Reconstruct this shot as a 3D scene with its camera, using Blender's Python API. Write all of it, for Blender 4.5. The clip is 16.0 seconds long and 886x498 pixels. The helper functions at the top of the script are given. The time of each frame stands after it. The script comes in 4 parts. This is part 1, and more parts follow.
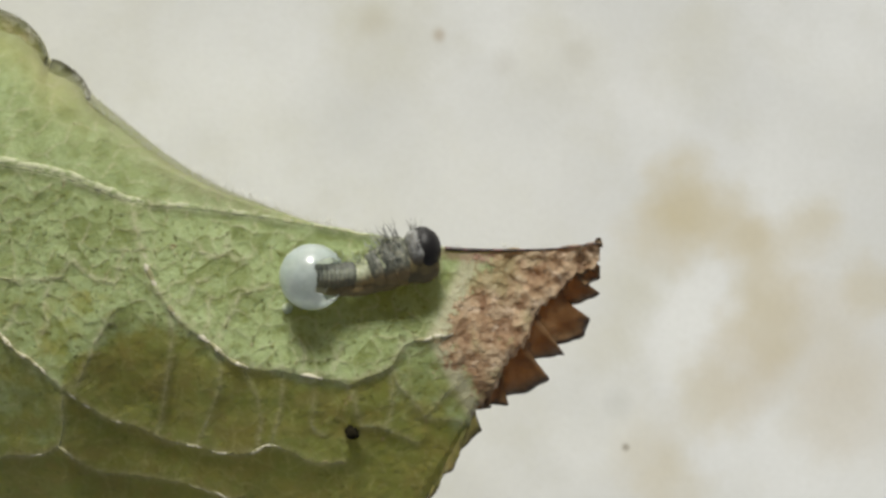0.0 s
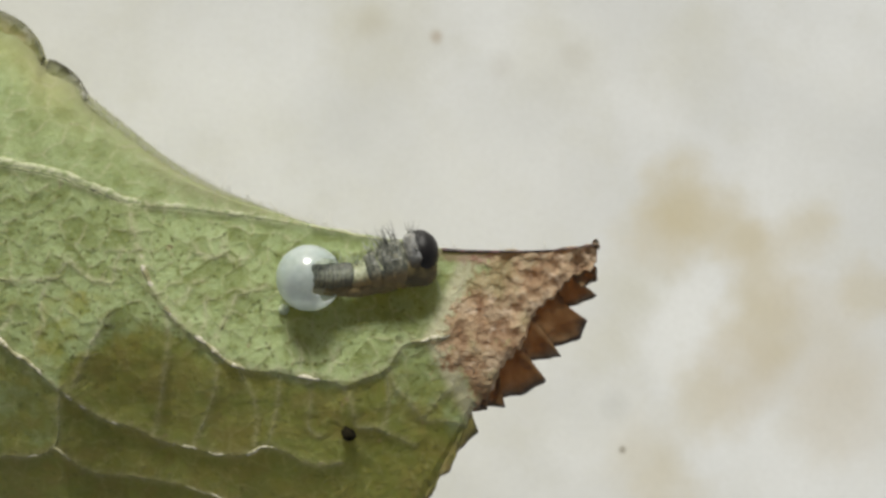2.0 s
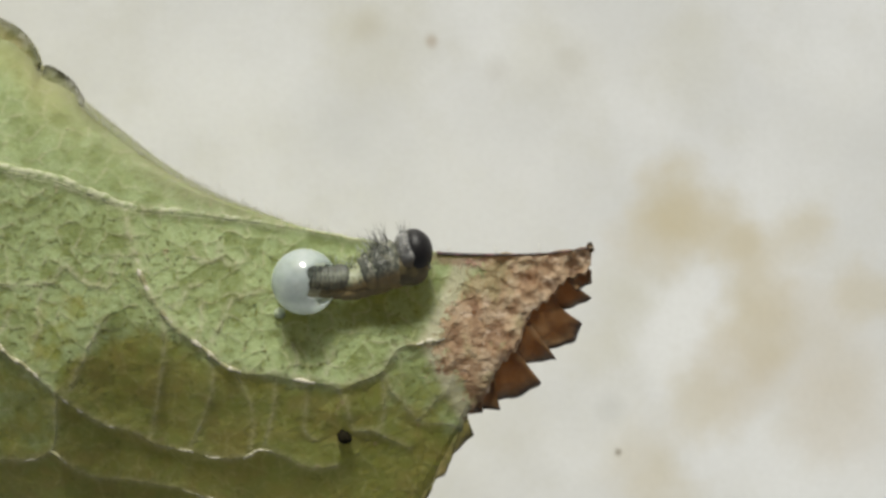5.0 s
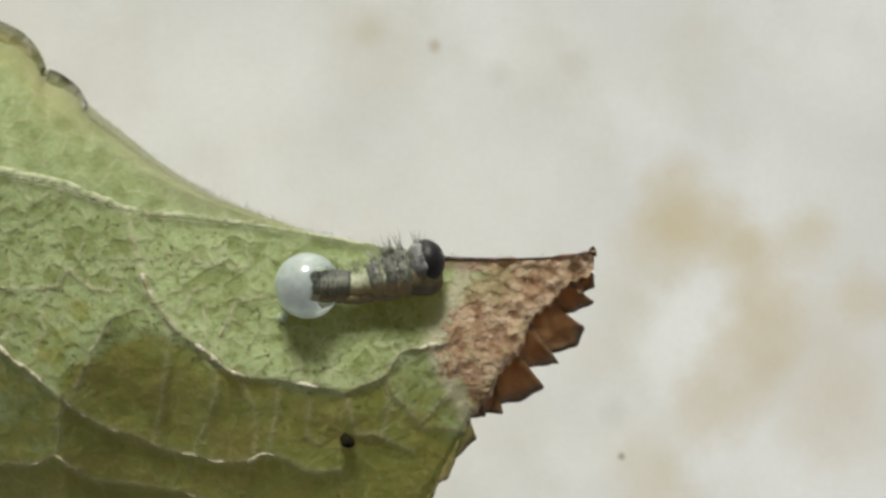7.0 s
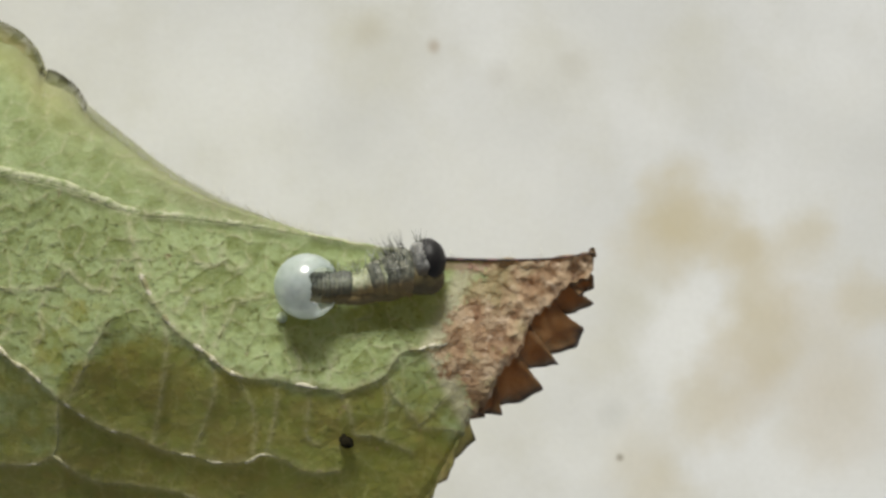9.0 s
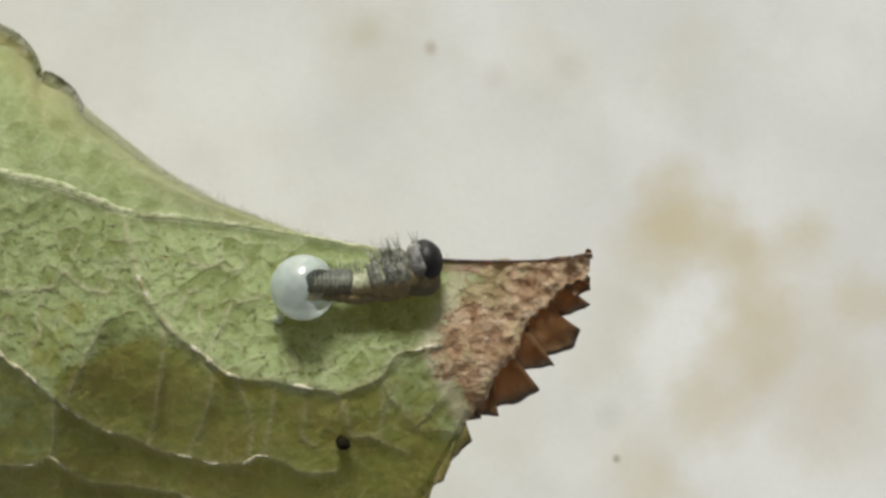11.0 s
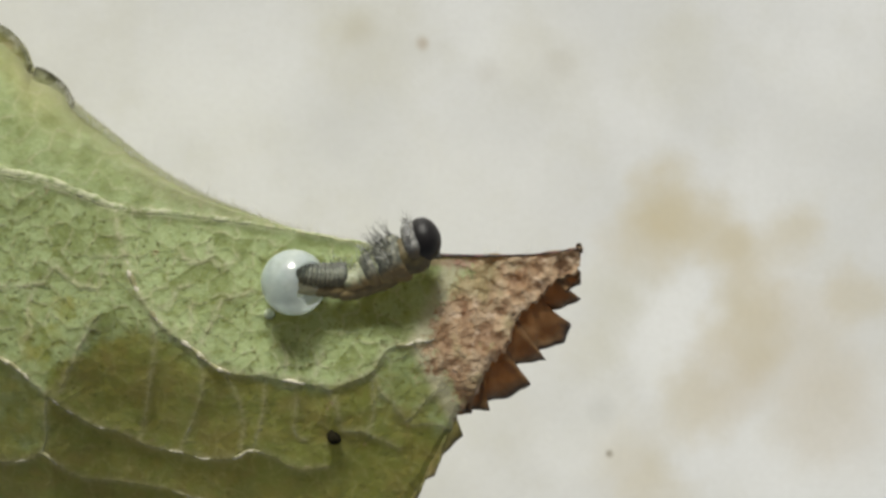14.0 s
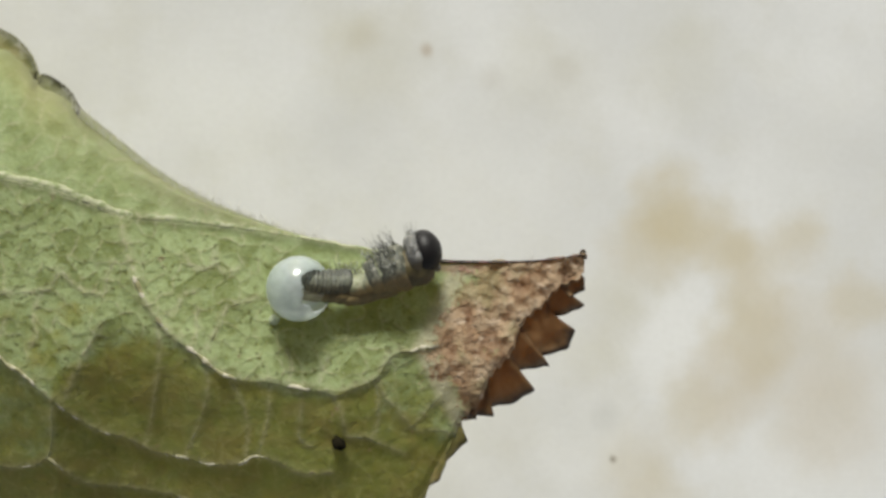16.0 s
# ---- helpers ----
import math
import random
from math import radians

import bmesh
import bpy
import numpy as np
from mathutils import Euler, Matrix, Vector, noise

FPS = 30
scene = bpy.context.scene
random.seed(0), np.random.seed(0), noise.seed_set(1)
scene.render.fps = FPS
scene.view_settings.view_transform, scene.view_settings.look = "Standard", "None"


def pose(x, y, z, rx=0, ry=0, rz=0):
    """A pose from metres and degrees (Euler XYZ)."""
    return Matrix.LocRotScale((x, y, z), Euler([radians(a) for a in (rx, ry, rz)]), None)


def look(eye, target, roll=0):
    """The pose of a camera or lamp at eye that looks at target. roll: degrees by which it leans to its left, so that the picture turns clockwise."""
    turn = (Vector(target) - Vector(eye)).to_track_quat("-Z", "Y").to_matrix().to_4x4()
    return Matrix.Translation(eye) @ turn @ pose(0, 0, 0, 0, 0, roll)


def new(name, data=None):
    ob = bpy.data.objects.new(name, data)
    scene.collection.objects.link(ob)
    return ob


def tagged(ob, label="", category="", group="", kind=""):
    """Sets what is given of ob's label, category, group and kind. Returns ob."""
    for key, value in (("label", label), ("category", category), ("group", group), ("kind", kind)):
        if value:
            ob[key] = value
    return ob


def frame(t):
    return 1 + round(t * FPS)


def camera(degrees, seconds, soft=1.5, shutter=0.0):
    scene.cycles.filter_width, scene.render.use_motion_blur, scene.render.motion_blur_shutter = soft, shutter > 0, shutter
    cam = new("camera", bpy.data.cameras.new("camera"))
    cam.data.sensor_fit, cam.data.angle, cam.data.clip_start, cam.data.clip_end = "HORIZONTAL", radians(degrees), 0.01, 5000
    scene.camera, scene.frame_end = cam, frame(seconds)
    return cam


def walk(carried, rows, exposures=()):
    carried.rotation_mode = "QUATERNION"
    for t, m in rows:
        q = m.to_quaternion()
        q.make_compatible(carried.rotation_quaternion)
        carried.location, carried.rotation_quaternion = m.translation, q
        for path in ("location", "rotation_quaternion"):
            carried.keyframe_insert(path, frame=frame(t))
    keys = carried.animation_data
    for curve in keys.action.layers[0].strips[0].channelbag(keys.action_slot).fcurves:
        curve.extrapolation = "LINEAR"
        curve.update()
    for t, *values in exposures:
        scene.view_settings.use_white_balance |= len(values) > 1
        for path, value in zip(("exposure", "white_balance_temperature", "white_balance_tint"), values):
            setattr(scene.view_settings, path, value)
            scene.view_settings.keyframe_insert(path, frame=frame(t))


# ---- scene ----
# All lengths below are in millimetres and are brought to metres by MM.
MM = 0.001

cam = camera(28.0, 16.0, soft=3.0)
cam.data.dof.use_dof = True
cam.data.dof.focus_distance, cam.data.dof.aperture_fstop = 28.2 * MM, 150.0
walk(cam, [
    (0, pose(-0.000000, -0.000000, 0.033075, -0.000, 0.000, -0.000)),
    (0.5, pose(0.000035, -0.000118, 0.032993, 0.076, -0.058, 0.047)),
    (1, pose(0.000022, -0.000115, 0.033038, 0.060, -0.229, 0.008)),
    (1.5, pose(0.000101, -0.000014, 0.033062, -0.039, -0.052, 0.181)),
    (2, pose(-0.000015, -0.000067, 0.033051, 0.178, -0.127, 0.127)),
    (2.5, pose(0.000034, -0.000087, 0.033089, -0.000, -0.147, -0.068)),
    (3, pose(-0.000015, -0.000000, 0.033119, 0.182, -0.161, -0.024)),
    (3.5, pose(0.000049, -0.000034, 0.033125, 0.259, -0.082, 0.092)),
    (4, pose(0.000076, -0.000064, 0.033176, 0.329, -0.100, 0.003)),
    (6.5, pose(0.000102, -0.000098, 0.033144, 0.308, -0.015, -0.069)),
    (7, pose(0.000120, -0.000109, 0.033202, 0.505, 0.074, -0.063)),
    (7.5, pose(0.000137, -0.000071, 0.033108, 0.329, 0.056, -0.039)),
    (8, pose(0.000076, -0.000185, 0.033200, 0.464, -0.114, 0.036)),
    (8.5, pose(0.000105, -0.000106, 0.033209, 0.340, -0.187, 0.138)),
    (9, pose(0.000039, -0.000096, 0.033175, 0.505, -0.106, 0.046)),
    (11.5, pose(0.000127, -0.000122, 0.033221, 0.618, -0.135, 0.048)),
    (12, pose(0.000208, -0.000220, 0.033253, 0.703, -0.024, 0.005)),
    (12.5, pose(0.000279, -0.000028, 0.033215, 0.379, 0.140, -0.032)),
    (13, pose(0.000215, -0.000107, 0.033156, 0.516, -0.016, -0.061)),
    (13.5, pose(0.000323, -0.000092, 0.033215, 0.423, 0.090, -0.109)),
    (14, pose(0.000306, -0.000191, 0.033215, 0.563, 0.006, -0.087)),
    (14.5, pose(0.000250, -0.000084, 0.033241, 0.487, -0.046, -0.008)),
    (15, pose(0.000166, -0.000175, 0.033233, 0.640, -0.125, 0.043)),
    (15.5, pose(0.000019, -0.000218, 0.033243, 0.688, -0.387, 0.001)),
    (16, pose(0.000256, -0.000165, 0.033313, 0.711, 0.050, -0.089)),
])

# ---- light: a bright overcast sky, strongest from the far side ----
SUN_HEIGHT, SUN_TURN = 32.0, 5.0
world = bpy.data.worlds.new("sky")
scene.world = world
world.use_nodes = True
sky = world.node_tree.nodes.new("ShaderNodeTexSky")
sky.sky_type, sky.sun_disc = "NISHITA", False
sky.sun_elevation, sky.sun_rotation = radians(SUN_HEIGHT), radians(-SUN_TURN)
background = world.node_tree.nodes["Background"]
veil = world.node_tree.nodes.new("ShaderNodeHueSaturation")
veil.inputs["Saturation"].default_value = 0.25
world.node_tree.links.new(sky.outputs["Color"], veil.inputs["Color"])
world.node_tree.links.new(veil.outputs["Color"], background.inputs["Color"])
background.inputs["Strength"].default_value = 0.05
sun = new("sun", bpy.data.lights.new("sun", "SUN"))
sun.data.energy, sun.data.angle, sun.data.color = 4.04, radians(15), (1.0, 0.985, 0.895)
away = Vector((-math.sin(radians(SUN_TURN)) * math.cos(radians(SUN_HEIGHT)), math.cos(radians(SUN_TURN)) * math.cos(radians(SUN_HEIGHT)), math.sin(radians(SUN_HEIGHT))))
sun.matrix_world = look(away * 0.3, (0, 0, 0))
scene.view_settings.exposure = 0.0


# ---- materials ----
class Nodes:
    """A short way to write node materials."""

    def __init__(self, name):
        self.material = bpy.data.materials.new(name)
        self.material.use_nodes = True
        self.tree = self.material.node_tree
        self.shader = self.tree.nodes["Principled BSDF"]
        self.out = self.tree.nodes["Material Output"]

    def link(self, socket, value):
        if isinstance(value, bpy.types.NodeSocket):
            self.tree.links.new(value, socket)
        else:
            socket.default_value = value

    def add(self, kind, values=(), **settings):
        node = self.tree.nodes.new(kind)
        if "operation" in settings:
            node.operation = settings["operation"]
        if "use_clamp" in settings:
            node.use_clamp = settings["use_clamp"]
        if "feature" in settings:
            node.feature = settings["feature"]
        if "interpolation_type" in settings:
            node.interpolation_type = settings["interpolation_type"]
        if "data_type" in settings:
            node.data_type, node.blend_type = settings["data_type"], settings["blend_type"]
        if "attribute_name" in settings:
            node.attribute_name = settings["attribute_name"]
        for key, value in values:
            self.link(node.inputs[key], value)
        return node

    def place(self, scale=1000.0):
        """Object coordinates in millimetres."""
        coords = self.add("ShaderNodeTexCoord")
        return self.add("ShaderNodeVectorMath", [(0, coords.outputs["Object"]), (1, (scale, scale, scale))], operation="MULTIPLY").outputs[0]

    def noise(self, where, scale, detail=3.0, rough=0.55, out="Fac"):
        return self.add("ShaderNodeTexNoise", [("Vector", where), ("Scale", scale), ("Detail", detail), ("Roughness", rough)]).outputs[out]

    def cells(self, where, scale, feature="DISTANCE_TO_EDGE", out="Distance", random_share=1.0):
        return self.add("ShaderNodeTexVoronoi", [("Vector", where), ("Scale", scale), ("Randomness", random_share)], feature=feature).outputs[out]

    def math(self, operation, a, b=0.0, clamp=False):
        return self.add("ShaderNodeMath", [(0, a), (1, b)], operation=operation, use_clamp=clamp).outputs[0]

    def ramp(self, value, low, high, a=0.0, b=1.0, smooth=True):
        return self.add("ShaderNodeMapRange", [("Value", value), ("From Min", low), ("From Max", high), ("To Min", a), ("To Max", b)],
                        interpolation_type="SMOOTHSTEP" if smooth else "LINEAR").outputs[0]

    def mix(self, share, a, b, blend="MIX"):
        node = self.add("ShaderNodeMix", data_type="RGBA", blend_type=blend)
        for socket, value in ((node.inputs[0], share), (node.inputs[6], a), (node.inputs[7], b)):
            if isinstance(value, tuple) and len(value) == 3:
                value = (*value, 1.0)
            self.link(socket, value)
        return node.outputs[2]

    def bump(self, height, depth, strength=1.0, normal=None):
        node = self.add("ShaderNodeBump", [("Height", height), ("Distance", depth * MM), ("Strength", strength)])
        if normal is not None:
            self.link(node.inputs["Normal"], normal)
        return node.outputs[0]

    def set(self, **values):
        for key, value in values.items():
            if isinstance(value, tuple) and len(value) == 3 and key.endswith("Color"):
                value = (*value, 1.0)
            self.link(self.shader.inputs[key.replace("_", " ")], value)
        return self

    def attribute(self, name):
        return self.add("ShaderNodeAttribute", attribute_name=name).outputs["Fac"]


def marble_material():
    n = Nodes("stained_marble")
    p = n.place()
    wander = n.add("ShaderNodeTexNoise", [("Vector", p), ("Scale", 0.55), ("Detail", 4.0), ("Roughness", 0.6)]).outputs["Color"]
    shift = n.add("ShaderNodeVectorMath", [(0, wander), (1, (0.5, 0.5, 0.5))], operation="SUBTRACT").outputs[0]
    bent = n.add("ShaderNodeVectorMath", [(0, shift), (1, (1.7, 1.7, 0.0)), (2, p)], operation="MULTIPLY_ADD").outputs[0]
    cloud = n.noise(p, 0.28, 5.0, 0.55)
    colour = n.mix(n.ramp(cloud, 0.36, 0.64), MARBLE_DARK, MARBLE_LIGHT)
    colour = n.mix(n.ramp(n.noise(p, 0.75, 5.0, 0.6), 0.42, 0.70, 0.0, 0.5), colour, (0.70, 0.69, 0.635))
    veil = n.noise(bent, 0.11, 4.0, 0.6)
    colour = n.mix(n.ramp(veil, 0.52, 0.72, 0.0, 0.2), colour, (0.68, 0.65, 0.56))
    # tan, rusty and grey stains: place, size, stretch, tint, share
    white = (0.87, 0.87, 0.855)
    for (x, y), size, share in (((4.74, -1.09), 1.3, 0.75), ((4.27, -1.88), 1.0, 0.6), ((2.90, -3.25), 1.4, 0.5), ((0.80, 1.06), 2.6, 0.4), ((6.06, -3.78), 1.6, 0.4), ((7.32, -4.41), 1.6, 0.5),
                                ((6.69, 1.48), 1.5, 0.4), ((-3.72, 3.48), 2.4, 0.4), ((7.32, 3.27), 1.8, 0.4), ((1.22, 4.01), 1.2, 0.3)):
        away_from = n.add("ShaderNodeVectorMath", [(0, bent), (1, (x, y, 0.0))], operation="DISTANCE").outputs["Value"]
        colour = n.mix(n.ramp(away_from, size, size * 0.2, 0.0, share), colour, white)
    tan, rust, grey, olive = (0.60, 0.51, 0.315), (0.64, 0.55, 0.40), (0.58, 0.58, 0.56), (0.62, 0.59, 0.45)
    for (x, y), size, tint, share in STAINS(tan, rust, grey, olive):
        away_from = n.add("ShaderNodeVectorMath", [(0, bent), (1, (x, y, 0.0))], operation="DISTANCE").outputs["Value"]
        colour = n.mix(n.ramp(away_from, size, size * 0.15, 0.0, share), colour, tint)
    # small brown specks in the stone
    small = n.add("ShaderNodeVectorMath", [(0, shift), (1, (0.25, 0.25, 0.0)), (2, p)], operation="MULTIPLY_ADD").outputs[0]
    for (x, y), size, tint, share in (((-0.09, 3.97), 0.19, (0.42, 0.32, 0.22), 0.55), ((3.41, -3.67), 0.11, (0.22, 0.18, 0.12), 0.75),
                                      ((-1.30, 4.22), 0.5, (0.5, 0.44, 0.3), 0.25), ((1.12, 3.43), 0.4, (0.5, 0.46, 0.38), 0.22),
                                      ((2.48, 3.64), 0.5, (0.5, 0.46, 0.38), 0.2), ((3.27, -2.88), 0.45, (0.5, 0.5, 0.46), 0.28)):
        away_from = n.add("ShaderNodeVectorMath", [(0, small), (1, (x, y, 0.0))], operation="DISTANCE").outputs["Value"]
        colour = n.mix(n.ramp(away_from, size, size * 0.1, 0.0, share), colour, tint)
    grain = n.noise(p, 9.0, 3.0)
    colour = n.mix(n.ramp(grain, 0.3, 0.7, 0.0, 0.10, False), colour, (0.45, 0.44, 0.40))
    n.set(Base_Color=colour, Roughness=n.ramp(cloud, 0.3, 0.7, 0.34, 0.5), Normal=n.bump(grain, 0.01, 0.5))
    n.set(Specular_IOR_Level=0.35)
    return n.material


MARBLE_LIGHT, MARBLE_DARK = (0.80, 0.80, 0.79), (0.73, 0.73, 0.715)


def STAINS(tan, rust, grey, olive):
    return (
        ((4.43, 0.96), 1.15, tan, 0.72), ((4.01, 0.22), 1.0, tan, 0.45), ((5.32, 0.54), 1.0, tan, 0.5),
        ((5.90, 0.17), 0.9, tan, 0.5), ((6.90, 0.43), 0.85, tan, 0.42), ((6.27, -0.62), 0.9, tan, 0.5),
        ((5.95, -1.41), 1.0, tan, 0.5), ((5.64, -2.20), 1.1, rust, 0.42), ((4.95, -2.72), 1.0, tan, 0.36),
        ((3.48, -0.83), 0.9, olive, 0.34), ((3.17, -1.78), 0.9, olive, 0.3), ((3.85, -3.78), 1.2, tan, 0.34),
        ((4.38, -4.51), 1.0, tan, 0.3), ((7.11, -1.57), 1.7, rust, 0.3), ((7.53, -2.93), 1.6, rust, 0.36),
        ((7.95, -0.83), 0.7, tan, 0.35), ((-0.99, 3.90), 1.6, olive, 0.26), ((-1.41, 4.43), 0.8, olive, 0.25),
        ((2.27, 3.59), 1.6, olive, 0.2), ((4.69, 3.69), 1.4, olive, 0.22), ((-1.94, 2.22), 1.6, grey, 0.2),
        ((1.22, 2.54), 1.5, grey, 0.16), ((7.32, 2.22), 1.8, grey, 0.16), ((2.59, -2.72), 1.1, grey, 0.2))


def blade_material():
    n = Nodes("leaf_underside")
    p = n.place()
    brown, ridge = n.attribute("brown"), n.attribute("ridge")
    wander = n.add("ShaderNodeTexNoise", [("Vector", p), ("Scale", 2.4), ("Detail", 4.0)]).outputs["Color"]
    bent = n.add("ShaderNodeVectorMath", [(0, wander), (1, (0.18, 0.18, 0.0)), (2, p)], operation="MULTIPLY_ADD").outputs[0]
    cell = n.cells(bent, 7.0)
    tone = n.attribute("areole")
    border = n.attribute("net_line")
    plenty = n.attribute("net")
    gap = n.math("MULTIPLY", n.ramp(n.noise(p, 8.0, 2.0, 0.5), 0.52, 0.66, 0.0, 0.8), plenty)
    patch = n.noise(p, 0.8, 4.0)
    mottle = n.noise(p, 12.0, 4.0, 0.65)
    speck = n.noise(p, 26.0, 3.0, 0.7)
    green = n.mix(n.ramp(patch, 0.3, 0.7), GREEN_A, GREEN_B)
    green = n.mix(n.math("MULTIPLY", n.math("MULTIPLY", tone, plenty), 0.65), green, GREEN_PALE)
    green = n.mix(n.math("MULTIPLY", n.ramp(tone, 0.42, 0.18, 0.0, 0.45), plenty), green, GREEN_DEEP)
    blot = n.noise(p, 3.4, 3.0, 0.5)
    green = n.mix(n.ramp(blot, 0.50, 0.64, 0.0, 0.55), green, GREEN_PALE)
    green = n.mix(n.ramp(blot, 0.46, 0.34, 0.0, 0.45), green, GREEN_DEEP)
    broken = n.ramp(n.noise(p, 4.5, 3.0, 0.6), 0.36, 0.58, 0.12, 0.8)
    green = n.mix(n.math("MULTIPLY", gap, broken), green, GREEN_DEEP)
    green = n.mix(n.ramp(mottle, 0.52, 0.74, 0.0, 0.6), green, GREEN_DEEP)
    green = n.mix(n.ramp(speck, 0.58, 0.72, 0.0, 0.6), green, GREEN_VEIN)
    # shade on the down-turned sheet, put into the colour as darker, yellower olive
    shade_tint = n.math("ADD", n.attribute("shade_tint"), n.ramp(n.noise(p, 2.2, 4.0, 0.65), 0.3, 0.7, -0.35, 0.35, False))
    olive = n.mix(n.ramp(n.noise(p, 1.8, 5.0, 0.7), 0.36, 0.64), (0.198, 0.232, 0.046), (0.256, 0.224, 0.052))
    green = n.mix(n.ramp(shade_tint, 0.3, 0.8, 0.0, 0.78), green, olive)
    fleck = n.math("MULTIPLY", n.ramp(n.noise(p, 6.5, 3.0, 0.6), 0.60, 0.70, 0.0, 0.55), n.ramp(shade_tint, 0.3, 0.8))
    green = n.mix(fleck, green, (0.42, 0.42, 0.17))
    dusky = n.math("MULTIPLY", n.ramp(n.noise(p, 1.3, 4.0, 0.6), 0.46, 0.62, 0.0, 0.6), n.ramp(shade_tint, 0.75, 1.0))
    green = n.mix(dusky, green, (0.27, 0.205, 0.075))
    lines = n.math("MULTIPLY", border, n.ramp(mottle, 0.4, 0.6, 0.1, 0.55))
    weave = n.math("MULTIPLY", n.ramp(n.cells(bent, 2.2), 0.0, 0.10, 1.0, 0.0), n.ramp(n.noise(p, 5.5, 3.0, 0.7), 0.50, 0.66, 0.0, 0.40))
    lines = n.math("MAXIMUM", lines, n.math("MULTIPLY", weave, n.ramp(shade_tint, 0.3, 0.8)))
    green = n.mix(n.ramp(n.noise(p, 4.2, 4.0, 0.65), 0.50, 0.66, 0.0, 0.4), green, n.mix(n.ramp(shade_tint, 0.3, 0.8), green, (0.14, 0.155, 0.025)))
    green = n.mix(lines, green, n.mix(n.ramp(shade_tint, 0.3, 0.8), GREEN_VEIN, (0.50, 0.50, 0.22)))
    dots = n.math("SUBTRACT", 1.0, n.noise(p, 8.5, 2.0, 0.4))
    seldom = n.noise(p, 3.1, 2.0)
    dot = n.math("MULTIPLY", n.ramp(dots, 0.375, 0.31), n.ramp(seldom, 0.38, 0.48))
    green = n.mix(n.math("MULTIPLY", dot, n.ramp(plenty, 0.4, 0.9, 0.15, 0.75)), green, (0.055, 0.068, 0.022))
    rust_patch = n.noise(p, 1.9, 4.0, 0.65)
    dry = n.mix(n.ramp(rust_patch, 0.35, 0.65), BROWN_A, BROWN_B)
    clump = n.noise(p, 3.4, 2.0, 0.5)
    dry = n.mix(n.ramp(clump, 0.50, 0.64, 0.0, 0.65), dry, (0.58, 0.47, 0.33))
    dry = n.mix(n.ramp(clump, 0.47, 0.37, 0.0, 0.8), dry, (0.15, 0.075, 0.04))
    dry = n.mix(n.math("MULTIPLY", tone, 0.35), dry, (0.40, 0.30, 0.19))
    dry = n.mix(n.math("MULTIPLY", n.math("MULTIPLY", gap, broken), 0.5), dry, (0.085, 0.04, 0.022))
    dry = n.mix(n.ramp(n.noise(p, 6.0, 2.0), 0.56, 0.68, 0.0, 0.5), dry, (0.08, 0.035, 0.02))
    dry = n.mix(n.ramp(n.noise(p, 4.6, 2.0), 0.57, 0.68, 0.0, 0.6), dry, (0.68, 0.56, 0.42))
    dry = n.mix(n.ramp(n.noise(p, 1.3, 3.0), 0.50, 0.64, 0.0, 0.55), dry, (0.36, 0.35, 0.18))
    edge = n.math("ADD", brown, n.ramp(rust_patch, 0.3, 0.7, -0.42, 0.42, False))
    edge = n.math("ADD", edge, n.ramp(mottle, 0.3, 0.7, -0.2, 0.2, False))
    edge = n.ramp(edge, 0.36, 0.64)
    wan = n.math("MULTIPLY", n.ramp(brown, 0.02, 0.25), n.ramp(brown, 0.8, 0.4, 0.0, 0.8))
    green = n.mix(wan, green, (0.55, 0.52, 0.39))
    purple = n.ramp(n.math("ADD", n.attribute("purple"), n.ramp(mottle, 0.3, 0.7, -0.3, 0.3, False)), 0.3, 1.0, 0.0, 0.65)
    colour = n.mix(edge, green, dry)
    colour = n.mix(purple, colour, (0.36, 0.20, 0.19))
    colour = n.mix(n.math("MULTIPLY", n.attribute("ochre"), n.ramp(patch, 0.3, 0.6, 0.15, 0.5)), colour, (0.36, 0.32, 0.12))
    colour = n.mix(n.math("MULTIPLY", n.attribute("downy"), n.ramp(mottle, 0.3, 0.65, 0.35, 0.75)), colour, (0.33, 0.32, 0.22))
    vein_tint = n.mix(n.ramp(shade_tint, 0.3, 0.8), GREEN_VEIN, (0.52, 0.49, 0.27))
    vein_share = n.math("MULTIPLY", ridge, n.math("MULTIPLY", n.ramp(mottle, 0.38, 0.60, 0.2, 0.9), n.ramp(shade_tint, 0.3, 0.8, 0.6, 0.85)))
    colour = n.mix(n.math("MULTIPLY", vein_share, n.ramp(edge, 0.3, 0.9, 1.0, 0.3)), colour, vein_tint)
    relief = n.math("ADD", n.math("MULTIPLY", mottle, 1.3), n.math("MULTIPLY", blot, 1.0))
    relief = n.math("ADD", relief, n.math("MULTIPLY", n.math("MULTIPLY", edge, n.math("ADD", n.math("ADD", n.noise(p, 6.0, 3.0, 0.6), -1.5), n.math("MULTIPLY", clump, 2.0))), 3.0))
    dome = n.ramp(cell, 0.0, 0.30, 0.7, 0.0)
    relief = n.math("SUBTRACT", relief, n.math("MULTIPLY", n.math("MULTIPLY", dome, n.ramp(plenty, 0.2, 1.0, 0.1, 1.0, False)), 0.35))
    n.set(Base_Color=colour, Roughness=0.55, Specular_IOR_Level=0.28, Normal=n.bump(relief, 0.019, 0.9), Sheen_Weight=0.04, Sheen_Roughness=0.6)
    glow = n.add("ShaderNodeBsdfTranslucent", [("Color", n.mix(edge, (0.86, 0.80, 0.26), (0.80, 0.50, 0.22)))]).outputs[0]
    both = n.add("ShaderNodeMixShader", [(0, 0.28), (1, n.shader.outputs[0]), (2, glow)]).outputs[0]
    n.link(n.out.inputs["Surface"], both)
    return n.material


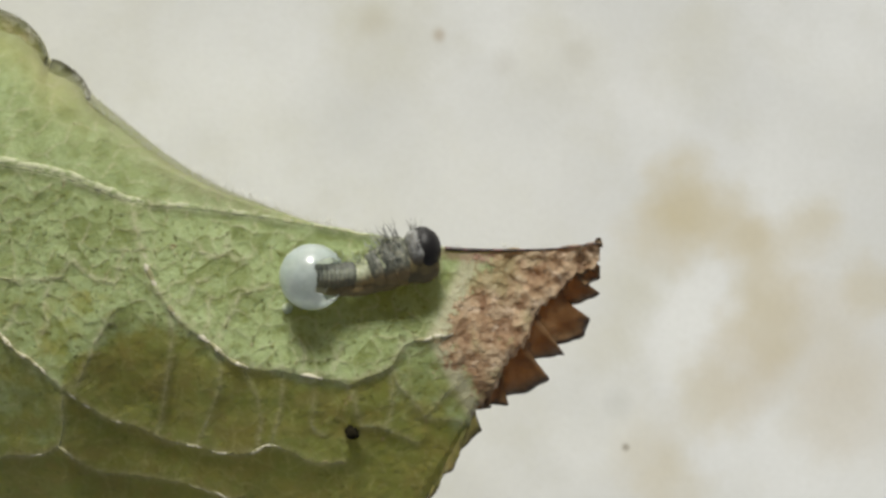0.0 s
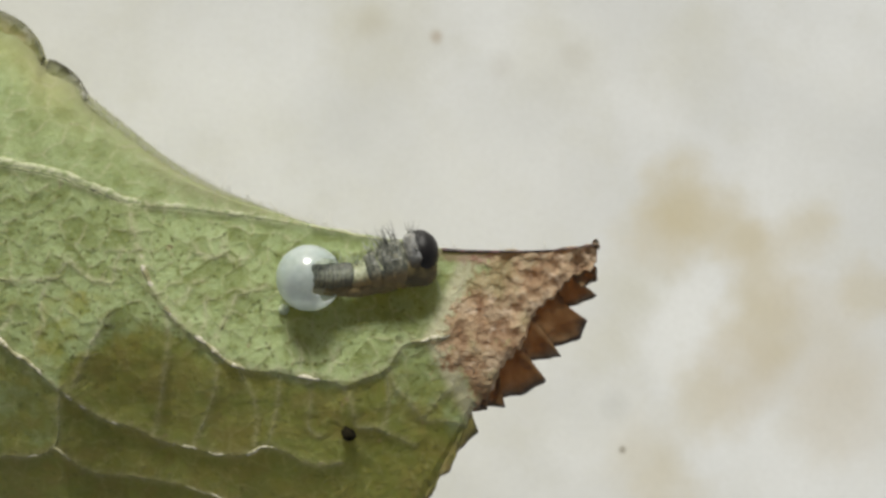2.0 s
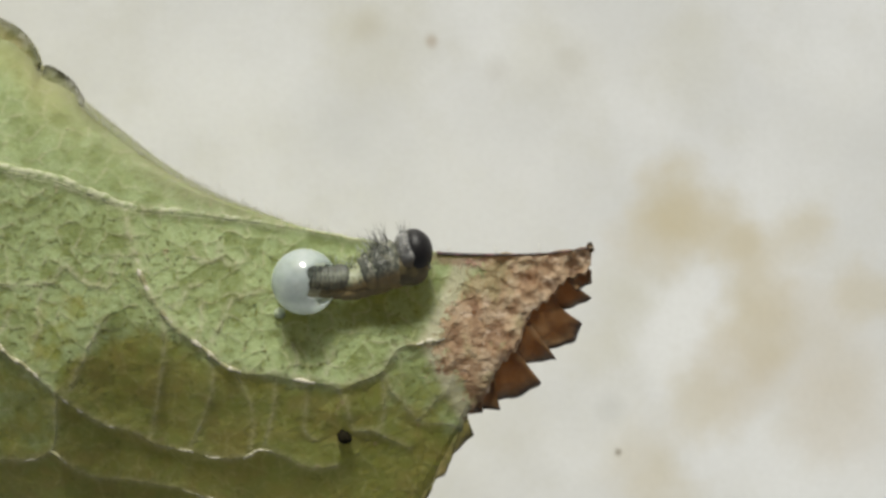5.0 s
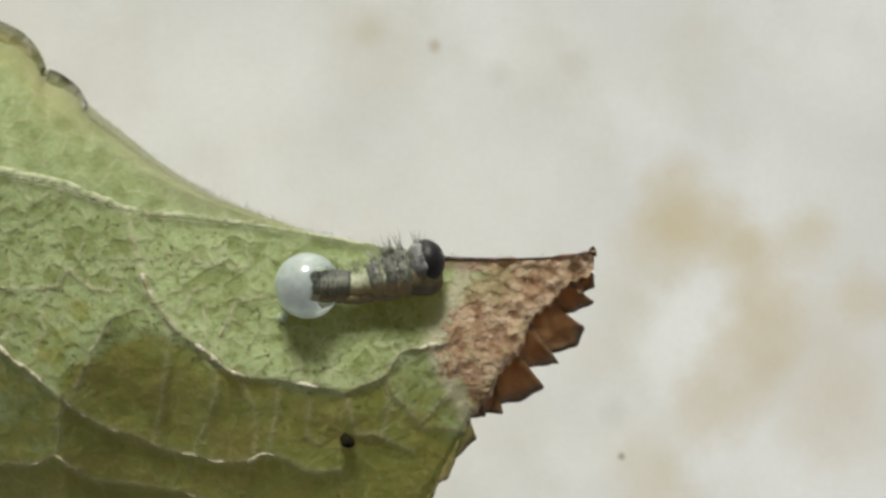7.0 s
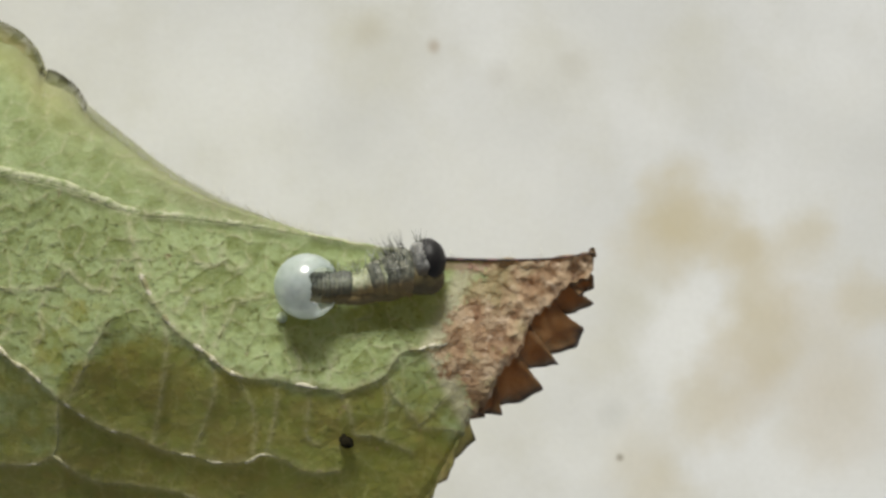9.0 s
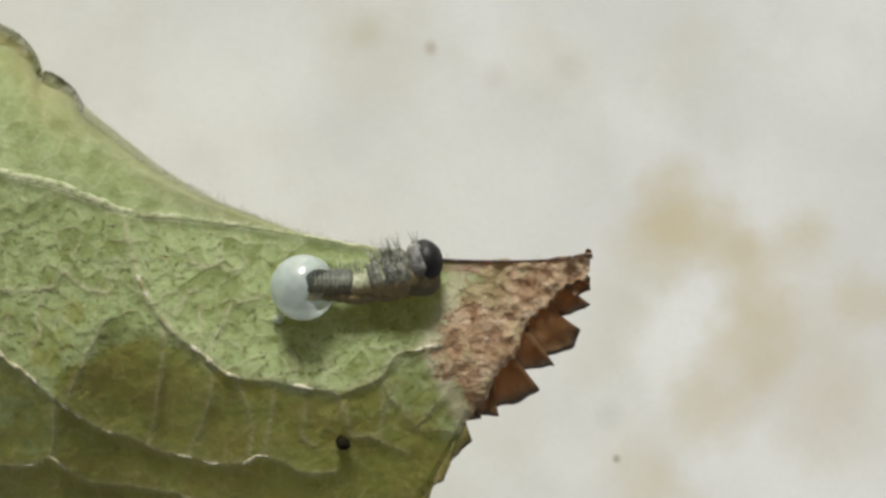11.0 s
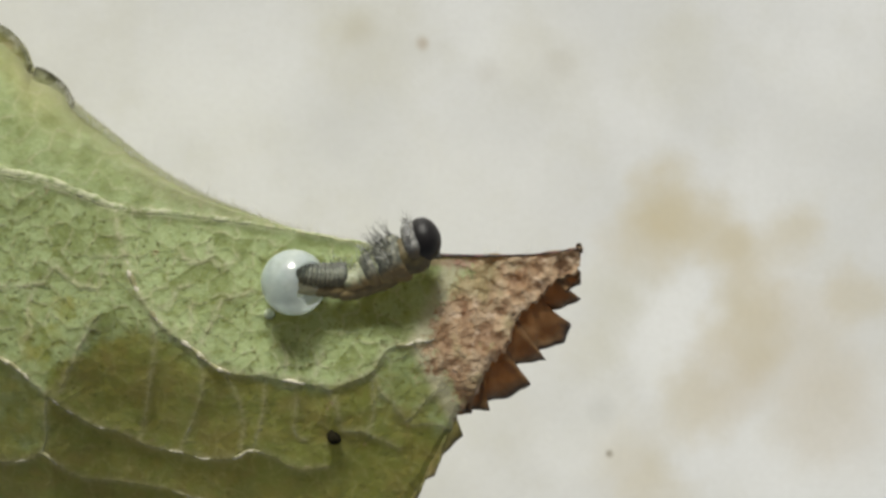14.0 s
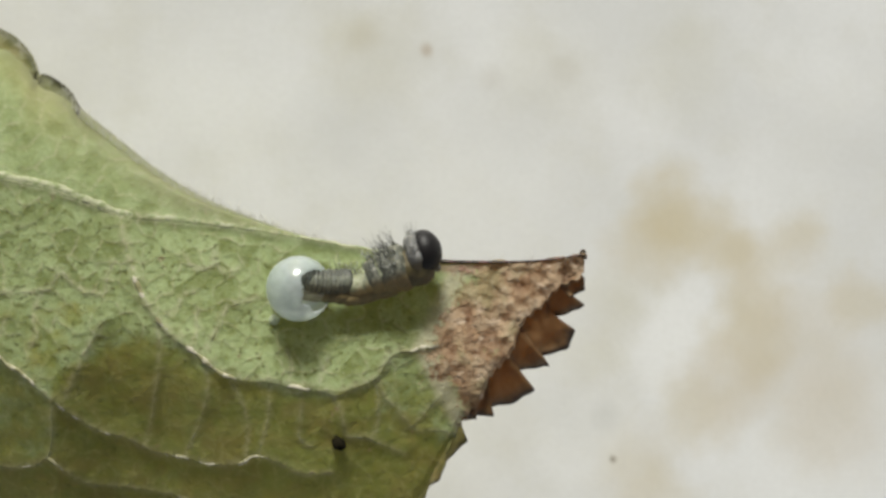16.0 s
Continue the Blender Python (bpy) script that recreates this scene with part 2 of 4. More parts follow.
GREEN_A, GREEN_B, GREEN_DEEP = (0.255, 0.322, 0.125), (0.31, 0.395, 0.185), (0.14, 0.18, 0.05)
GREEN_PALE, GREEN_VEIN = (0.41, 0.505, 0.265), (0.64, 0.61, 0.42)
BROWN_A, BROWN_B = (0.33, 0.205, 0.115), (0.52, 0.38, 0.245)


def vein_material(name, a, b, low=0.40, high=0.60):
    n = Nodes(name)
    p = n.place()
    blotch = n.noise(p, 5.0, 5.0, 0.7)
    n.set(Base_Color=n.mix(n.ramp(blotch, low, high), a, b), Roughness=0.5, Normal=n.bump(n.noise(p, 14.0, 3.0), 0.03, 0.8))
    glow = n.add("ShaderNodeBsdfTranslucent", [("Color", (0.45, 0.45, 0.15, 1.0))]).outputs[0]
    both = n.add("ShaderNodeMixShader", [(0, 0.2), (1, n.shader.outputs[0]), (2, glow)]).outputs[0]
    n.link(n.out.inputs["Surface"], both)
    return n.material


def tooth_material(name, a, b, spot, rim_tint, glow_tint, rim_low=0.80):
    n = Nodes(name)
    p = n.place()
    blotch = n.noise(p, 3.0, 4.0, 0.6)
    rim = n.attribute("rim")
    colour = n.mix(n.ramp(blotch, 0.3, 0.7), a, b)
    colour = n.mix(n.ramp(n.noise(p, 12.0, 3.0), 0.5, 0.75, 0.0, 0.5), colour, spot)
    colour = n.mix(n.ramp(rim, rim_low, 0.98, 0.0, 0.85), colour, rim_tint)
    n.set(Base_Color=colour, Roughness=0.5, Normal=n.bump(n.noise(p, 7.0, 4.0), 0.05, 0.8))
    glow = n.add("ShaderNodeBsdfTranslucent", [("Color", (*glow_tint, 1.0))]).outputs[0]
    both = n.add("ShaderNodeMixShader", [(0, n.ramp(rim, 0.7, 0.96, 0.42, 0.05)), (1, n.shader.outputs[0]), (2, glow)]).outputs[0]
    n.link(n.out.inputs["Surface"], both)
    return n.material


def shell_material():
    n = Nodes("pearly_eggshell")
    p = n.place()
    n.set(Base_Color=n.mix(n.ramp(n.noise(p, 4.0, 3.0), 0.3, 0.7), (0.62, 0.72, 0.705), (0.79, 0.85, 0.81)), Roughness=0.34, Subsurface_Weight=0.85,
          Subsurface_Radius=(1.0, 1.0, 0.9), Subsurface_Scale=0.00018, Coat_Weight=0.1, Coat_Roughness=0.2, Normal=n.bump(n.cells(p, 16.0), 0.006, 0.4))
    clear = n.add("ShaderNodeBsdfTranslucent", [("Color", (0.86, 0.92, 0.90, 1.0))]).outputs[0]
    see = n.add("ShaderNodeBsdfTransparent").outputs[0]
    soft = n.add("ShaderNodeMixShader", [(0, 0.5), (1, n.shader.outputs[0]), (2, clear)]).outputs[0]
    both = n.add("ShaderNodeMixShader", [(0, n.ramp(n.noise(p, 2.2, 3.0), 0.35, 0.65, 0.38, 0.56)), (1, soft), (2, see)]).outputs[0]
    gloss = n.add("ShaderNodeBsdfGlossy", [("Color", (1.0, 1.0, 1.0, 1.0)), ("Roughness", 0.10)]).outputs[0]
    n.link(n.out.inputs["Surface"], n.add("ShaderNodeMixShader", [(0, 0.045), (1, both), (2, gloss)]).outputs[0])
    return n.material


def skin_material(name, back, back_dark, belly, fold=0.0):
    """Larva skin: patterned on its back, plain and brownish below."""
    n = Nodes(name)
    p = n.place()
    low = n.add("ShaderNodeSeparateXYZ", [(0, p)]).outputs
    blotch = n.noise(p, 7.0, 4.0, 0.65)
    upper = n.mix(n.ramp(blotch, 0.38, 0.54), back, back_dark)
    side = n.ramp(n.math("ADD", low[1], n.ramp(blotch, 0.2, 0.8, -0.08, 0.08, False)), -0.14, 0.06)
    colour = n.mix(side, n.mix(n.ramp(n.noise(p, 5.0, 3.0), 0.35, 0.65), belly, tuple(c * 0.7 for c in belly)), upper)
    n.set(Base_Color=colour, Roughness=0.5, Specular_IOR_Level=0.4, Normal=n.bump(n.noise(p, 11.0, 3.0), 0.03, 0.7), Subsurface_Weight=0.15,
          Subsurface_Radius=(1.0, 0.8, 0.5), Subsurface_Scale=0.00006)
    return n.material


def plain_material(name, colour, rough=0.5, relief=0.01, scale=10.0, tint=0.75, **more):
    n = Nodes(name)
    p = n.place()
    blotch = n.noise(p, scale, 3.0, 0.6)
    n.set(Base_Color=n.mix(n.ramp(blotch, 0.3, 0.7), colour, tuple(c * tint for c in colour)), Roughness=rough, Normal=n.bump(blotch, relief, 0.6), **more)
    return n.material


MARBLE = marble_material()
BLADE = blade_material()
VEIN = vein_material("pale_vein", (0.56, 0.57, 0.36), (0.33, 0.39, 0.17), 0.44, 0.60)
BROKEN_VEIN = vein_material("broken_pale_vein", (0.36, 0.34, 0.17), (0.78, 0.72, 0.56), 0.46, 0.56)
TWIG_VEIN = vein_material("thin_vein", (0.56, 0.55, 0.33), (0.30, 0.31, 0.13), 0.38, 0.54)
RED_VEIN = vein_material("reddish_vein", (0.24, 0.11, 0.12), (0.05, 0.035, 0.04), 0.36, 0.52)
TOOTH = tooth_material("dry_leaf_edge", (0.15, 0.075, 0.028), (0.30, 0.19, 0.09), (0.07, 0.035, 0.016), (0.028, 0.016, 0.014), (0.66, 0.36, 0.11), 0.86)
GREEN_TOOTH = tooth_material("green_leaf_edge", (0.29, 0.31, 0.10), (0.38, 0.31, 0.13), (0.21, 0.17, 0.06), (0.05, 0.03, 0.018), (0.50, 0.44, 0.10), 0.66)
LOBE = tooth_material("olive_leaf_edge", (0.33, 0.35, 0.13), (0.38, 0.34, 0.13), (0.29, 0.28, 0.09), (0.06, 0.06, 0.03), (0.5, 0.5, 0.1), 0.5)
LOBE_DARK = tooth_material("dark_leaf_edge", (0.33, 0.35, 0.16), (0.31, 0.31, 0.15), (0.26, 0.26, 0.12), (0.045, 0.04, 0.03), (0.4, 0.4, 0.1), 0.4)
SHELL = shell_material()
BEAD = plain_material("cloudy_glue", (0.64, 0.70, 0.48), 0.8, 0.02, 12.0, 0.8)
GLUE = plain_material("dried_egg_glue", (0.74, 0.78, 0.66), 0.3, 0.01, 8.0, 0.85)
DARK_SKIN = skin_material("dark_banded_skin", (0.28, 0.275, 0.215), (0.095, 0.10, 0.078), (0.27, 0.19, 0.08))
# bright cream of the egg's lit inner wall, painted on one fold
CREAM_LINING = skin_material("cream_shell_lining", (0.50, 0.47, 0.32), (0.38, 0.34, 0.21), (0.45, 0.39, 0.24))
STRIP_SKIN = skin_material("tawny_belly_skin", (0.28, 0.215, 0.10), (0.19, 0.14, 0.06), (0.22, 0.165, 0.07))
MID_SKIN = skin_material("grey_skin", (0.36, 0.36, 0.30), (0.16, 0.16, 0.135), (0.28, 0.19, 0.08))
REAR_DARK = skin_material("dark_rear_skin", (0.23, 0.24, 0.185), (0.095, 0.10, 0.08), (0.16, 0.14, 0.085))
REAR_GREY = skin_material("grey_rear_skin", (0.25, 0.26, 0.215), (0.11, 0.115, 0.095), (0.22, 0.19, 0.115))
PALE_SKIN = skin_material("pale_skin", (0.46, 0.47, 0.33), (0.28, 0.30, 0.18), (0.38, 0.26, 0.10))
COLLAR_SKIN = skin_material("collar_skin", (0.40, 0.395, 0.37), (0.15, 0.148, 0.14), (0.17, 0.13, 0.07))
# brown belly, its colour darkened for the shade under the head
SHADED_BELLY_SKIN = skin_material("shaded_brown_belly_skin", (0.15, 0.115, 0.05), (0.10, 0.08, 0.036), (0.12, 0.095, 0.042))
HEAD_BLACK = plain_material("glossy_black_head", (0.012, 0.010, 0.010), 0.48, 0.012, 9.0, 0.6, Specular_IOR_Level=0.35)
BRISTLE = plain_material("dark_bristle", (0.15, 0.147, 0.14), 0.5, 0.002, 20.0)
BRISTLE_PALE = plain_material("pale_bristle", (0.55, 0.55, 0.50), 0.4, 0.002, 20.0)
FROND = plain_material("leaf_hair", (0.78, 0.76, 0.66), 0.5, 0.002, 20.0)
FRASS = plain_material("dark_dropping", (0.018, 0.015, 0.007), 0.9, 0.03, 14.0, 0.5, Specular_IOR_Level=0.1)
STALK = plain_material("leaf_stalk", (0.24, 0.20, 0.09), 0.55, 0.03, 3.0, 0.7)


# ---- shapes ----
def mesh_of(name, verts, faces, material, smooth=True):
    data = bpy.data.meshes.new(name)
    data.from_pydata([tuple(c * MM for c in v) for v in verts], [], faces)
    data.materials.append(material)
    if smooth:
        data.shade_smooth()
    return data


def part(name, data, parent, label=""):
    ob = new(name, data)
    ob.parent = parent
    return tagged(ob, label)


def spline(points, count):
    """Points at even steps of a smooth curve through the given ones."""
    q = np.array(points, float)
    q = np.vstack([2 * q[0] - q[1], q, 2 * q[-1] - q[-2]])
    found = []
    for i in range(1, len(q) - 2):
        a, b, c, d = q[i - 1:i + 3]
        for s in np.linspace(0, 1, 24, endpoint=False):
            found.append(0.5 * (2 * b + (c - a) * s + (2 * a - 5 * b + 4 * c - d) * s * s + (3 * b - a - 3 * c + d) * s ** 3))
    found.append(q[-2])
    found = np.array(found)
    way = np.concatenate([[0], np.cumsum(np.linalg.norm(np.diff(found, axis=0), axis=1))])
    at = np.linspace(0, way[-1], count)
    return np.stack([np.interp(at, way, found[:, k]) for k in range(q.shape[1])], axis=1)


def tube(path, radii, sides=8, flat=1.0):
    """Vertices and faces of a tapering round bar along a path, closed at both ends."""
    path = np.array(path, float)
    verts, faces = [], []
    ahead = np.gradient(path, axis=0)
    for i, (p, d) in enumerate(zip(path, ahead)):
        d = Vector(d).normalized()
        side = d.cross(Vector((0, 0, 1)))
        side = side.normalized() if side.length > 1e-4 else Vector((1, 0, 0))
        up = side.cross(d)
        for k in range(sides):
            a = 2 * math.pi * k / sides
            verts.append(Vector(p) + float(radii[i]) * (math.cos(a) * side + flat * math.sin(a) * up))
        if i:
            o = (i - 1) * sides
            faces += [(o + k, o + (k + 1) % sides, o + sides + (k + 1) % sides, o + sides + k) for k in range(sides)]
    faces.append(tuple(range(sides))[::-1])
    faces.append(tuple(range(len(verts) - sides, len(verts))))
    return verts, faces


MIDRIB = [(-33.0, -2.0), (-22.0, 1.4), (-12.58, 2.05), (-8.49, 1.57), (-7.12, 1.32), (-6.13, 1.14), (-5.03, 0.72), (-4.13, 0.63), (-3.04, 0.50), (-2.04, 0.33),
          (-1.31, 0.21), (-0.40, 0.08), (0.15, 0.00), (0.87, -0.02), (1.78, 0.00), (2.54, 0.10)]


def middle_line(x):
    return np.interp(x, [p[0] for p in MIDRIB], [p[1] for p in MIDRIB])


def fold_line(x):
    """How far below the midrib the sheet bends down."""
    return np.interp(x, [-8.0, -7.1, -6.2, -5.76, -5.25, -4.4, -3.5, -2.5, -1.5, -0.8, -0.2, 0.6, 2.0],
                     [2.9, 3.0, 3.15, 2.6, 2.08, 1.9, 2.3, 2.4, 2.4, 2.0, 1.8, 2.0, 2.1])


def rest_height(x, y):
    """Height of the leaf's bent sheet over the marble, without its veins."""
    below = middle_line(x) - y
    low = np.maximum(below, 0.0)
    high = np.maximum(-below, 0.0)
    climb = np.interp(x, [-7.5, -4.0], [-0.07, 0.14])
    fall = np.interp(x, [-7.0, -4.5, -2.2, -0.3], [0.52, 0.51, 0.45, 0.34])
    z = 4.36 + climb * low - (climb + fall) * 0.23 * np.logaddexp(0.0, (low - fold_line(x)) / 0.23)
    z = z - 0.16 * high - 0.07 * high ** 2
    arch = np.maximum(-7.2 - x, 0.0)
    z = z - 0.0065 * arch ** 2
    return 0.16 + 0.25 * np.logaddexp(0.0, (z - 0.16) / 0.25)


# veins: way points and width
SIDE_VEINS = (
    (((-5.00, 0.59), (-4.87, 0.10), (-4.66, -0.51), (-4.40, -0.90), (-4.12, -1.22), (-3.85, -1.40), (-3.53, -1.67), (-3.30, -1.82), (-3.03, -1.91), (-2.57, -1.94), (-2.12, -2.03), (-1.67, -2.09), (-1.50, -2.16), (-1.26, -2.05), (-0.94, -1.94), (-0.78, -1.80), (-0.64, -1.54), (-0.49, -1.47), (-0.13, -1.42), (0.15, -1.35)), 0.050),
    (((-7.75, -0.91), (-7.20, -1.37), (-6.93, -1.63), (-6.65, -1.83), (-6.28, -2.15), (-6.13, -2.29), (-5.88, -2.51), (-5.48, -2.79), (-5.03, -2.93), (-4.58, -3.16), (-4.13, -3.24), (-3.59, -3.34), (-3.11, -3.32), (-2.84, -3.19), (-2.45, -3.30), (-2.17, -3.45), (-1.94, -3.50), (-1.61, -3.45)), 0.034),
    (((-8.31, -3.36), (-7.53, -3.51), (-7.26, -3.44), (-7.00, -3.45), (-6.56, -3.38), (-6.34, -3.26), (-6.00, -3.55), (-5.67, -3.73), (-5.13, -3.79), (-4.35, -3.92), (-3.45, -4.16)), 0.028),
)
CROSS_VEINS = (
    (((-6.13, -2.29), (-5.95, -2.20), (-5.82, -1.92), (-5.66, -1.64), (-5.47, -1.27), (-5.29, -0.98)), 0.030),
    (((-6.34, -3.26), (-6.24, -2.98), (-6.20, -2.58), (-6.13, -2.29)), 0.026),
    (((-4.40, -0.95), (-4.36, -1.27), (-4.40, -1.69), (-4.53, -2.31), (-4.66, -2.86), (-4.76, -3.07)), 0.026),
    (((-3.64, -1.58), (-3.58, -1.85), (-3.62, -2.28), (-3.82, -2.77), (-4.06, -3.23)), 0.026),
    (((-3.23, -1.85), (-3.13, -2.08), (-3.00, -2.36), (-2.95, -2.75), (-3.03, -3.31)), 0.020),
    (((-2.57, -1.96), (-2.59, -2.36), (-2.68, -2.79), (-2.82, -3.19)), 0.018),
    (((-2.10, -2.03), (-2.05, -2.35), (-2.12, -2.74), (-2.06, -2.95), (-1.91, -3.01)), 0.020),
    (((-1.56, -2.15), (-1.45, -2.35), (-1.39, -2.62), (-1.32, -2.85), (-1.14, -2.86), (-0.95, -2.90), (-0.77, -2.99), (-0.59, -3.08), (-0.41, -3.15)), 0.026),
    (((-0.85, -1.88), (-0.69, -2.23), (-0.51, -2.39), (-0.37, -2.61), (-0.29, -2.70), (-0.16, -2.57), (0.05, -2.33), (0.20, -2.17), (0.25, -1.94), (0.29, -1.62)), 0.026),
    (((-0.85, -1.94), (-0.82, -2.36), (-0.86, -2.69), (-0.95, -2.90)), 0.016),
    (((-0.29, -2.70), (-0.13, -2.78), (0.15, -2.76), (0.35, -2.81)), 0.016),
    (((-7.18, -0.48), (-6.71, -0.50), (-6.29, -0.47), (-6.11, -0.34), (-6.01, -0.13)), 0.026),
    (((-6.01, -0.13), (-5.64, -0.46), (-5.27, -0.52), (-5.21, -0.26), (-5.12, 0.01)), 0.020),
    (((-3.61, -1.46), (-3.43, -1.12), (-3.35, -0.94), (-3.26, -0.74), (-3.03, -0.67), (-2.76, -0.58)), 0.024),
    (((-1.76, -1.94), (-1.70, -1.73), (-1.63, -1.55)), 0.022),
    (((-3.95, 0.10), (-3.86, -0.08), (-3.66, -0.13), (-3.51, -0.06), (-3.48, 0.15)), 0.018),
    (((-3.48, 0.01), (-3.36, -0.15), (-3.13, -0.13), (-3.02, 0.01)), 0.018),
    (((-2.25, -1.94), (-2.21, -1.67), (-2.30, -1.44)), 0.016),
    (((-6.53, -1.45), (-6.39, -1.18), (-6.43, -0.81), (-6.29, -0.49)), 0.016),
    (((-7.20, -1.37), (-7.00, -1.18), (-6.90, -0.91)), 0.014),
    (((-4.31, -0.90), (-4.08, -0.76), (-3.99, -0.54), (-3.76, -0.49)), 0.016),
    (((-3.85, -1.40), (-3.75, -1.08), (-3.74, -0.72)), 0.016),
)
MARGIN = [(2.55, 0.12), (2.49, -0.26), (2.10, -0.45), (1.87, -0.72), (1.51, -1.04), (1.34, -1.50), (1.00, -1.88), (0.84, -2.28), (0.55, -2.58), (0.40, -2.94), (0.11, -3.48), (-0.17, -4.00),
          (-0.79, -4.81), (-2.20, -6.26), (-5.51, -7.63), (-12.0, -7.5), (-22.0, -5.5), (-30.0, -3.4), (-33.0, -2.2)]
CREST = [(-33.0, -1.8), (-24.0, 5.5), (-15.27, 7.62), (-9.98, 5.51), (-7.98, 4.18), (-7.38, 3.99), (-7.03, 3.81), (-6.76, 3.52), (-6.60, 3.19), (-6.50, 3.13), (-6.31, 3.05), (-6.04, 2.82), (-5.82, 2.55), (-5.16, 2.02), (-4.45, 1.48), (-3.70, 1.04), (-2.87, 0.70), (-2.05, 0.41),
         (-1.32, 0.25), (-0.40, 0.10), (0.15, 0.03), (0.88, 0.01), (1.79, 0.03), (2.56, 0.11)]

WAYS = [(spline(points, 60), width, 0.045 + 0.9 * width) for points, width in SIDE_VEINS] + [(spline(points, 40), width, 0.015 + 1.25 * width) for points, width in CROSS_VEINS]
WAYS.append((spline([(x, y + (0.05 if x < -1 else 0.0)) for x, y in MIDRIB[3:]], 120), 0.05, 0.05))
# the tissue swells gently on the far side of each vein and drops off sharply on the near side
SWELL = np.array((-0.30, 0.954))


def sharpness(s, narrow, wide):
    """How wide the slope beside a vein is, by the side of it on which a place lies."""
    q = np.clip((s + 0.6) / 1.2, 0, 1)
    return narrow + (wide - narrow) * q * q * (3 - 2 * q)


def vein_relief(x, y):
    """How far the sheet is drawn up towards the veins, and how near a vein is."""
    lift, near = np.zeros_like(x), np.zeros_like(x)
    for path, width, height in WAYS:
        box = (x > path[:, 0].min() - 0.9) & (x < path[:, 0].max() + 0.9) & (y > path[:, 1].min() - 0.9) & (y < path[:, 1].max() + 0.9)
        where = np.flatnonzero(box)
        if not len(where):
            continue
        d, ox, oy = np.full(len(where), 9.0), np.zeros(len(where)), np.zeros(len(where))
        for a, b in zip(path[:-1], path[1:]):
            e = b - a
            s = np.clip(((x[where] - a[0]) * e[0] + (y[where] - a[1]) * e[1]) / max(e @ e, 1e-9), 0, 1)
            dx, dy = x[where] - a[0] - s * e[0], y[where] - a[1] - s * e[1]
            far = np.hypot(dx, dy)
            closer = far < d
            d, ox, oy = np.where(closer, far, d), np.where(closer, dx, ox), np.where(closer, dy, oy)
        lean = (ox * SWELL[0] + oy * SWELL[1]) / np.maximum(d, 1e-6)
        ramp = np.minimum(d / 0.04, 1.0)
        lift[where] = np.maximum(lift[where], height * np.exp(-(d / sharpness(lean * ramp, 0.12, 0.36)) ** 1.25))
        near[where] = np.maximum(near[where], np.exp(-(d / (0.03 + width)) ** 2))
    return lift, near


def areole_centres():
    rng = np.random.RandomState(7)
    step, places = 0.33, []
    for i, x in enumerate(np.arange(-9.5, 2.8, step)):
        for y in np.arange(-5.6, 3.4, step):
            places.append((x, y + (0.5 * step if i % 2 else 0.0)))
    return np.array(places) + rng.uniform(-0.11, 0.11, (len(places), 2))


AREOLES = areole_centres()


def areoles(x, y):
    """The small fields of the leaf's finest veins: their relief, their borders and a chance number for each."""
    lift, line, tone = np.zeros_like(x), np.zeros_like(x), np.zeros_like(x)
    inside = np.flatnonzero((x > -9.3) & (y > -5.4) & (y < 3.2))
    for start in range(0, len(inside), 8000):
        k = inside[start:start + 8000]
        px = x[k] + 0.07 * np.sin(5.1 * y[k] + 2.0 * x[k]) + 0.03 * np.sin(13.0 * y[k] + 1.0)
        py = y[k] + 0.07 * np.sin(4.3 * x[k] - 1.7 * y[k]) + 0.03 * np.sin(12.0 * x[k])
        d2 = (px[:, None] - AREOLES[:, 0]) ** 2 + (py[:, None] - AREOLES[:, 1]) ** 2
        best = np.argpartition(d2, 6, axis=1)[:, :6]
        order = np.argsort(np.take_along_axis(d2, best, 1), axis=1)
        best = np.take_along_axis(best, order, 1)
        own = best[:, 0]
        edge = np.full(len(k), 9.0)
        chance, lean = np.zeros(len(k)), np.zeros(len(k))
        swell = np.zeros(len(k))
        for m in range(1, 6):
            other = best[:, m]
            gap = AREOLES[own] - AREOLES[other]
            size = np.hypot(gap[:, 0], gap[:, 1])
            e = (d2[np.arange(len(k)), other] - d2[np.arange(len(k)), own]) / (2 * size)
            luck = np.modf(np.abs(np.sin((own + other) * 12.9898 + own * other * 0.078) * 437.58))[0]
            lean = (gap @ SWELL) / size
            swell = np.maximum(swell, (0.60 + 0.40 * luck) * np.exp(-(e / sharpness(lean, 0.055, 0.14)) ** 1.2))
            closer = e < edge
            edge, chance = np.where(closer, e, edge), np.where(closer, luck, chance)
        lift[k] = swell
        line[k] = np.exp(-(edge / 0.022) ** 2) * np.clip(chance * 1.6 - 0.2, 0, 1)
        tone[k] = np.modf(np.abs(np.sin(own * 78.233) * 4375.5))[0]
    return lift, line, tone


def ripple(x, y, scale, seed):
    return np.array([noise.noise((a * scale, b * scale, seed)) for a, b in zip(x, y)])


def smooth_step(v, low, high):
    s = np.clip((v - low) / (high - low), 0, 1)
    return s * s * (3 - 2 * s)


def net_share(x, y):
    """Where the fine net of veins shows in relief: strongest between the midrib and the fold."""
    below = middle_line(x) - y
    return (0.22 + 0.78 * smooth_step(below, 0.05, 0.3)) * (0.30 + 0.70 * smooth_step(fold_line(x) + 0.25 - below, 0.0, 0.5))


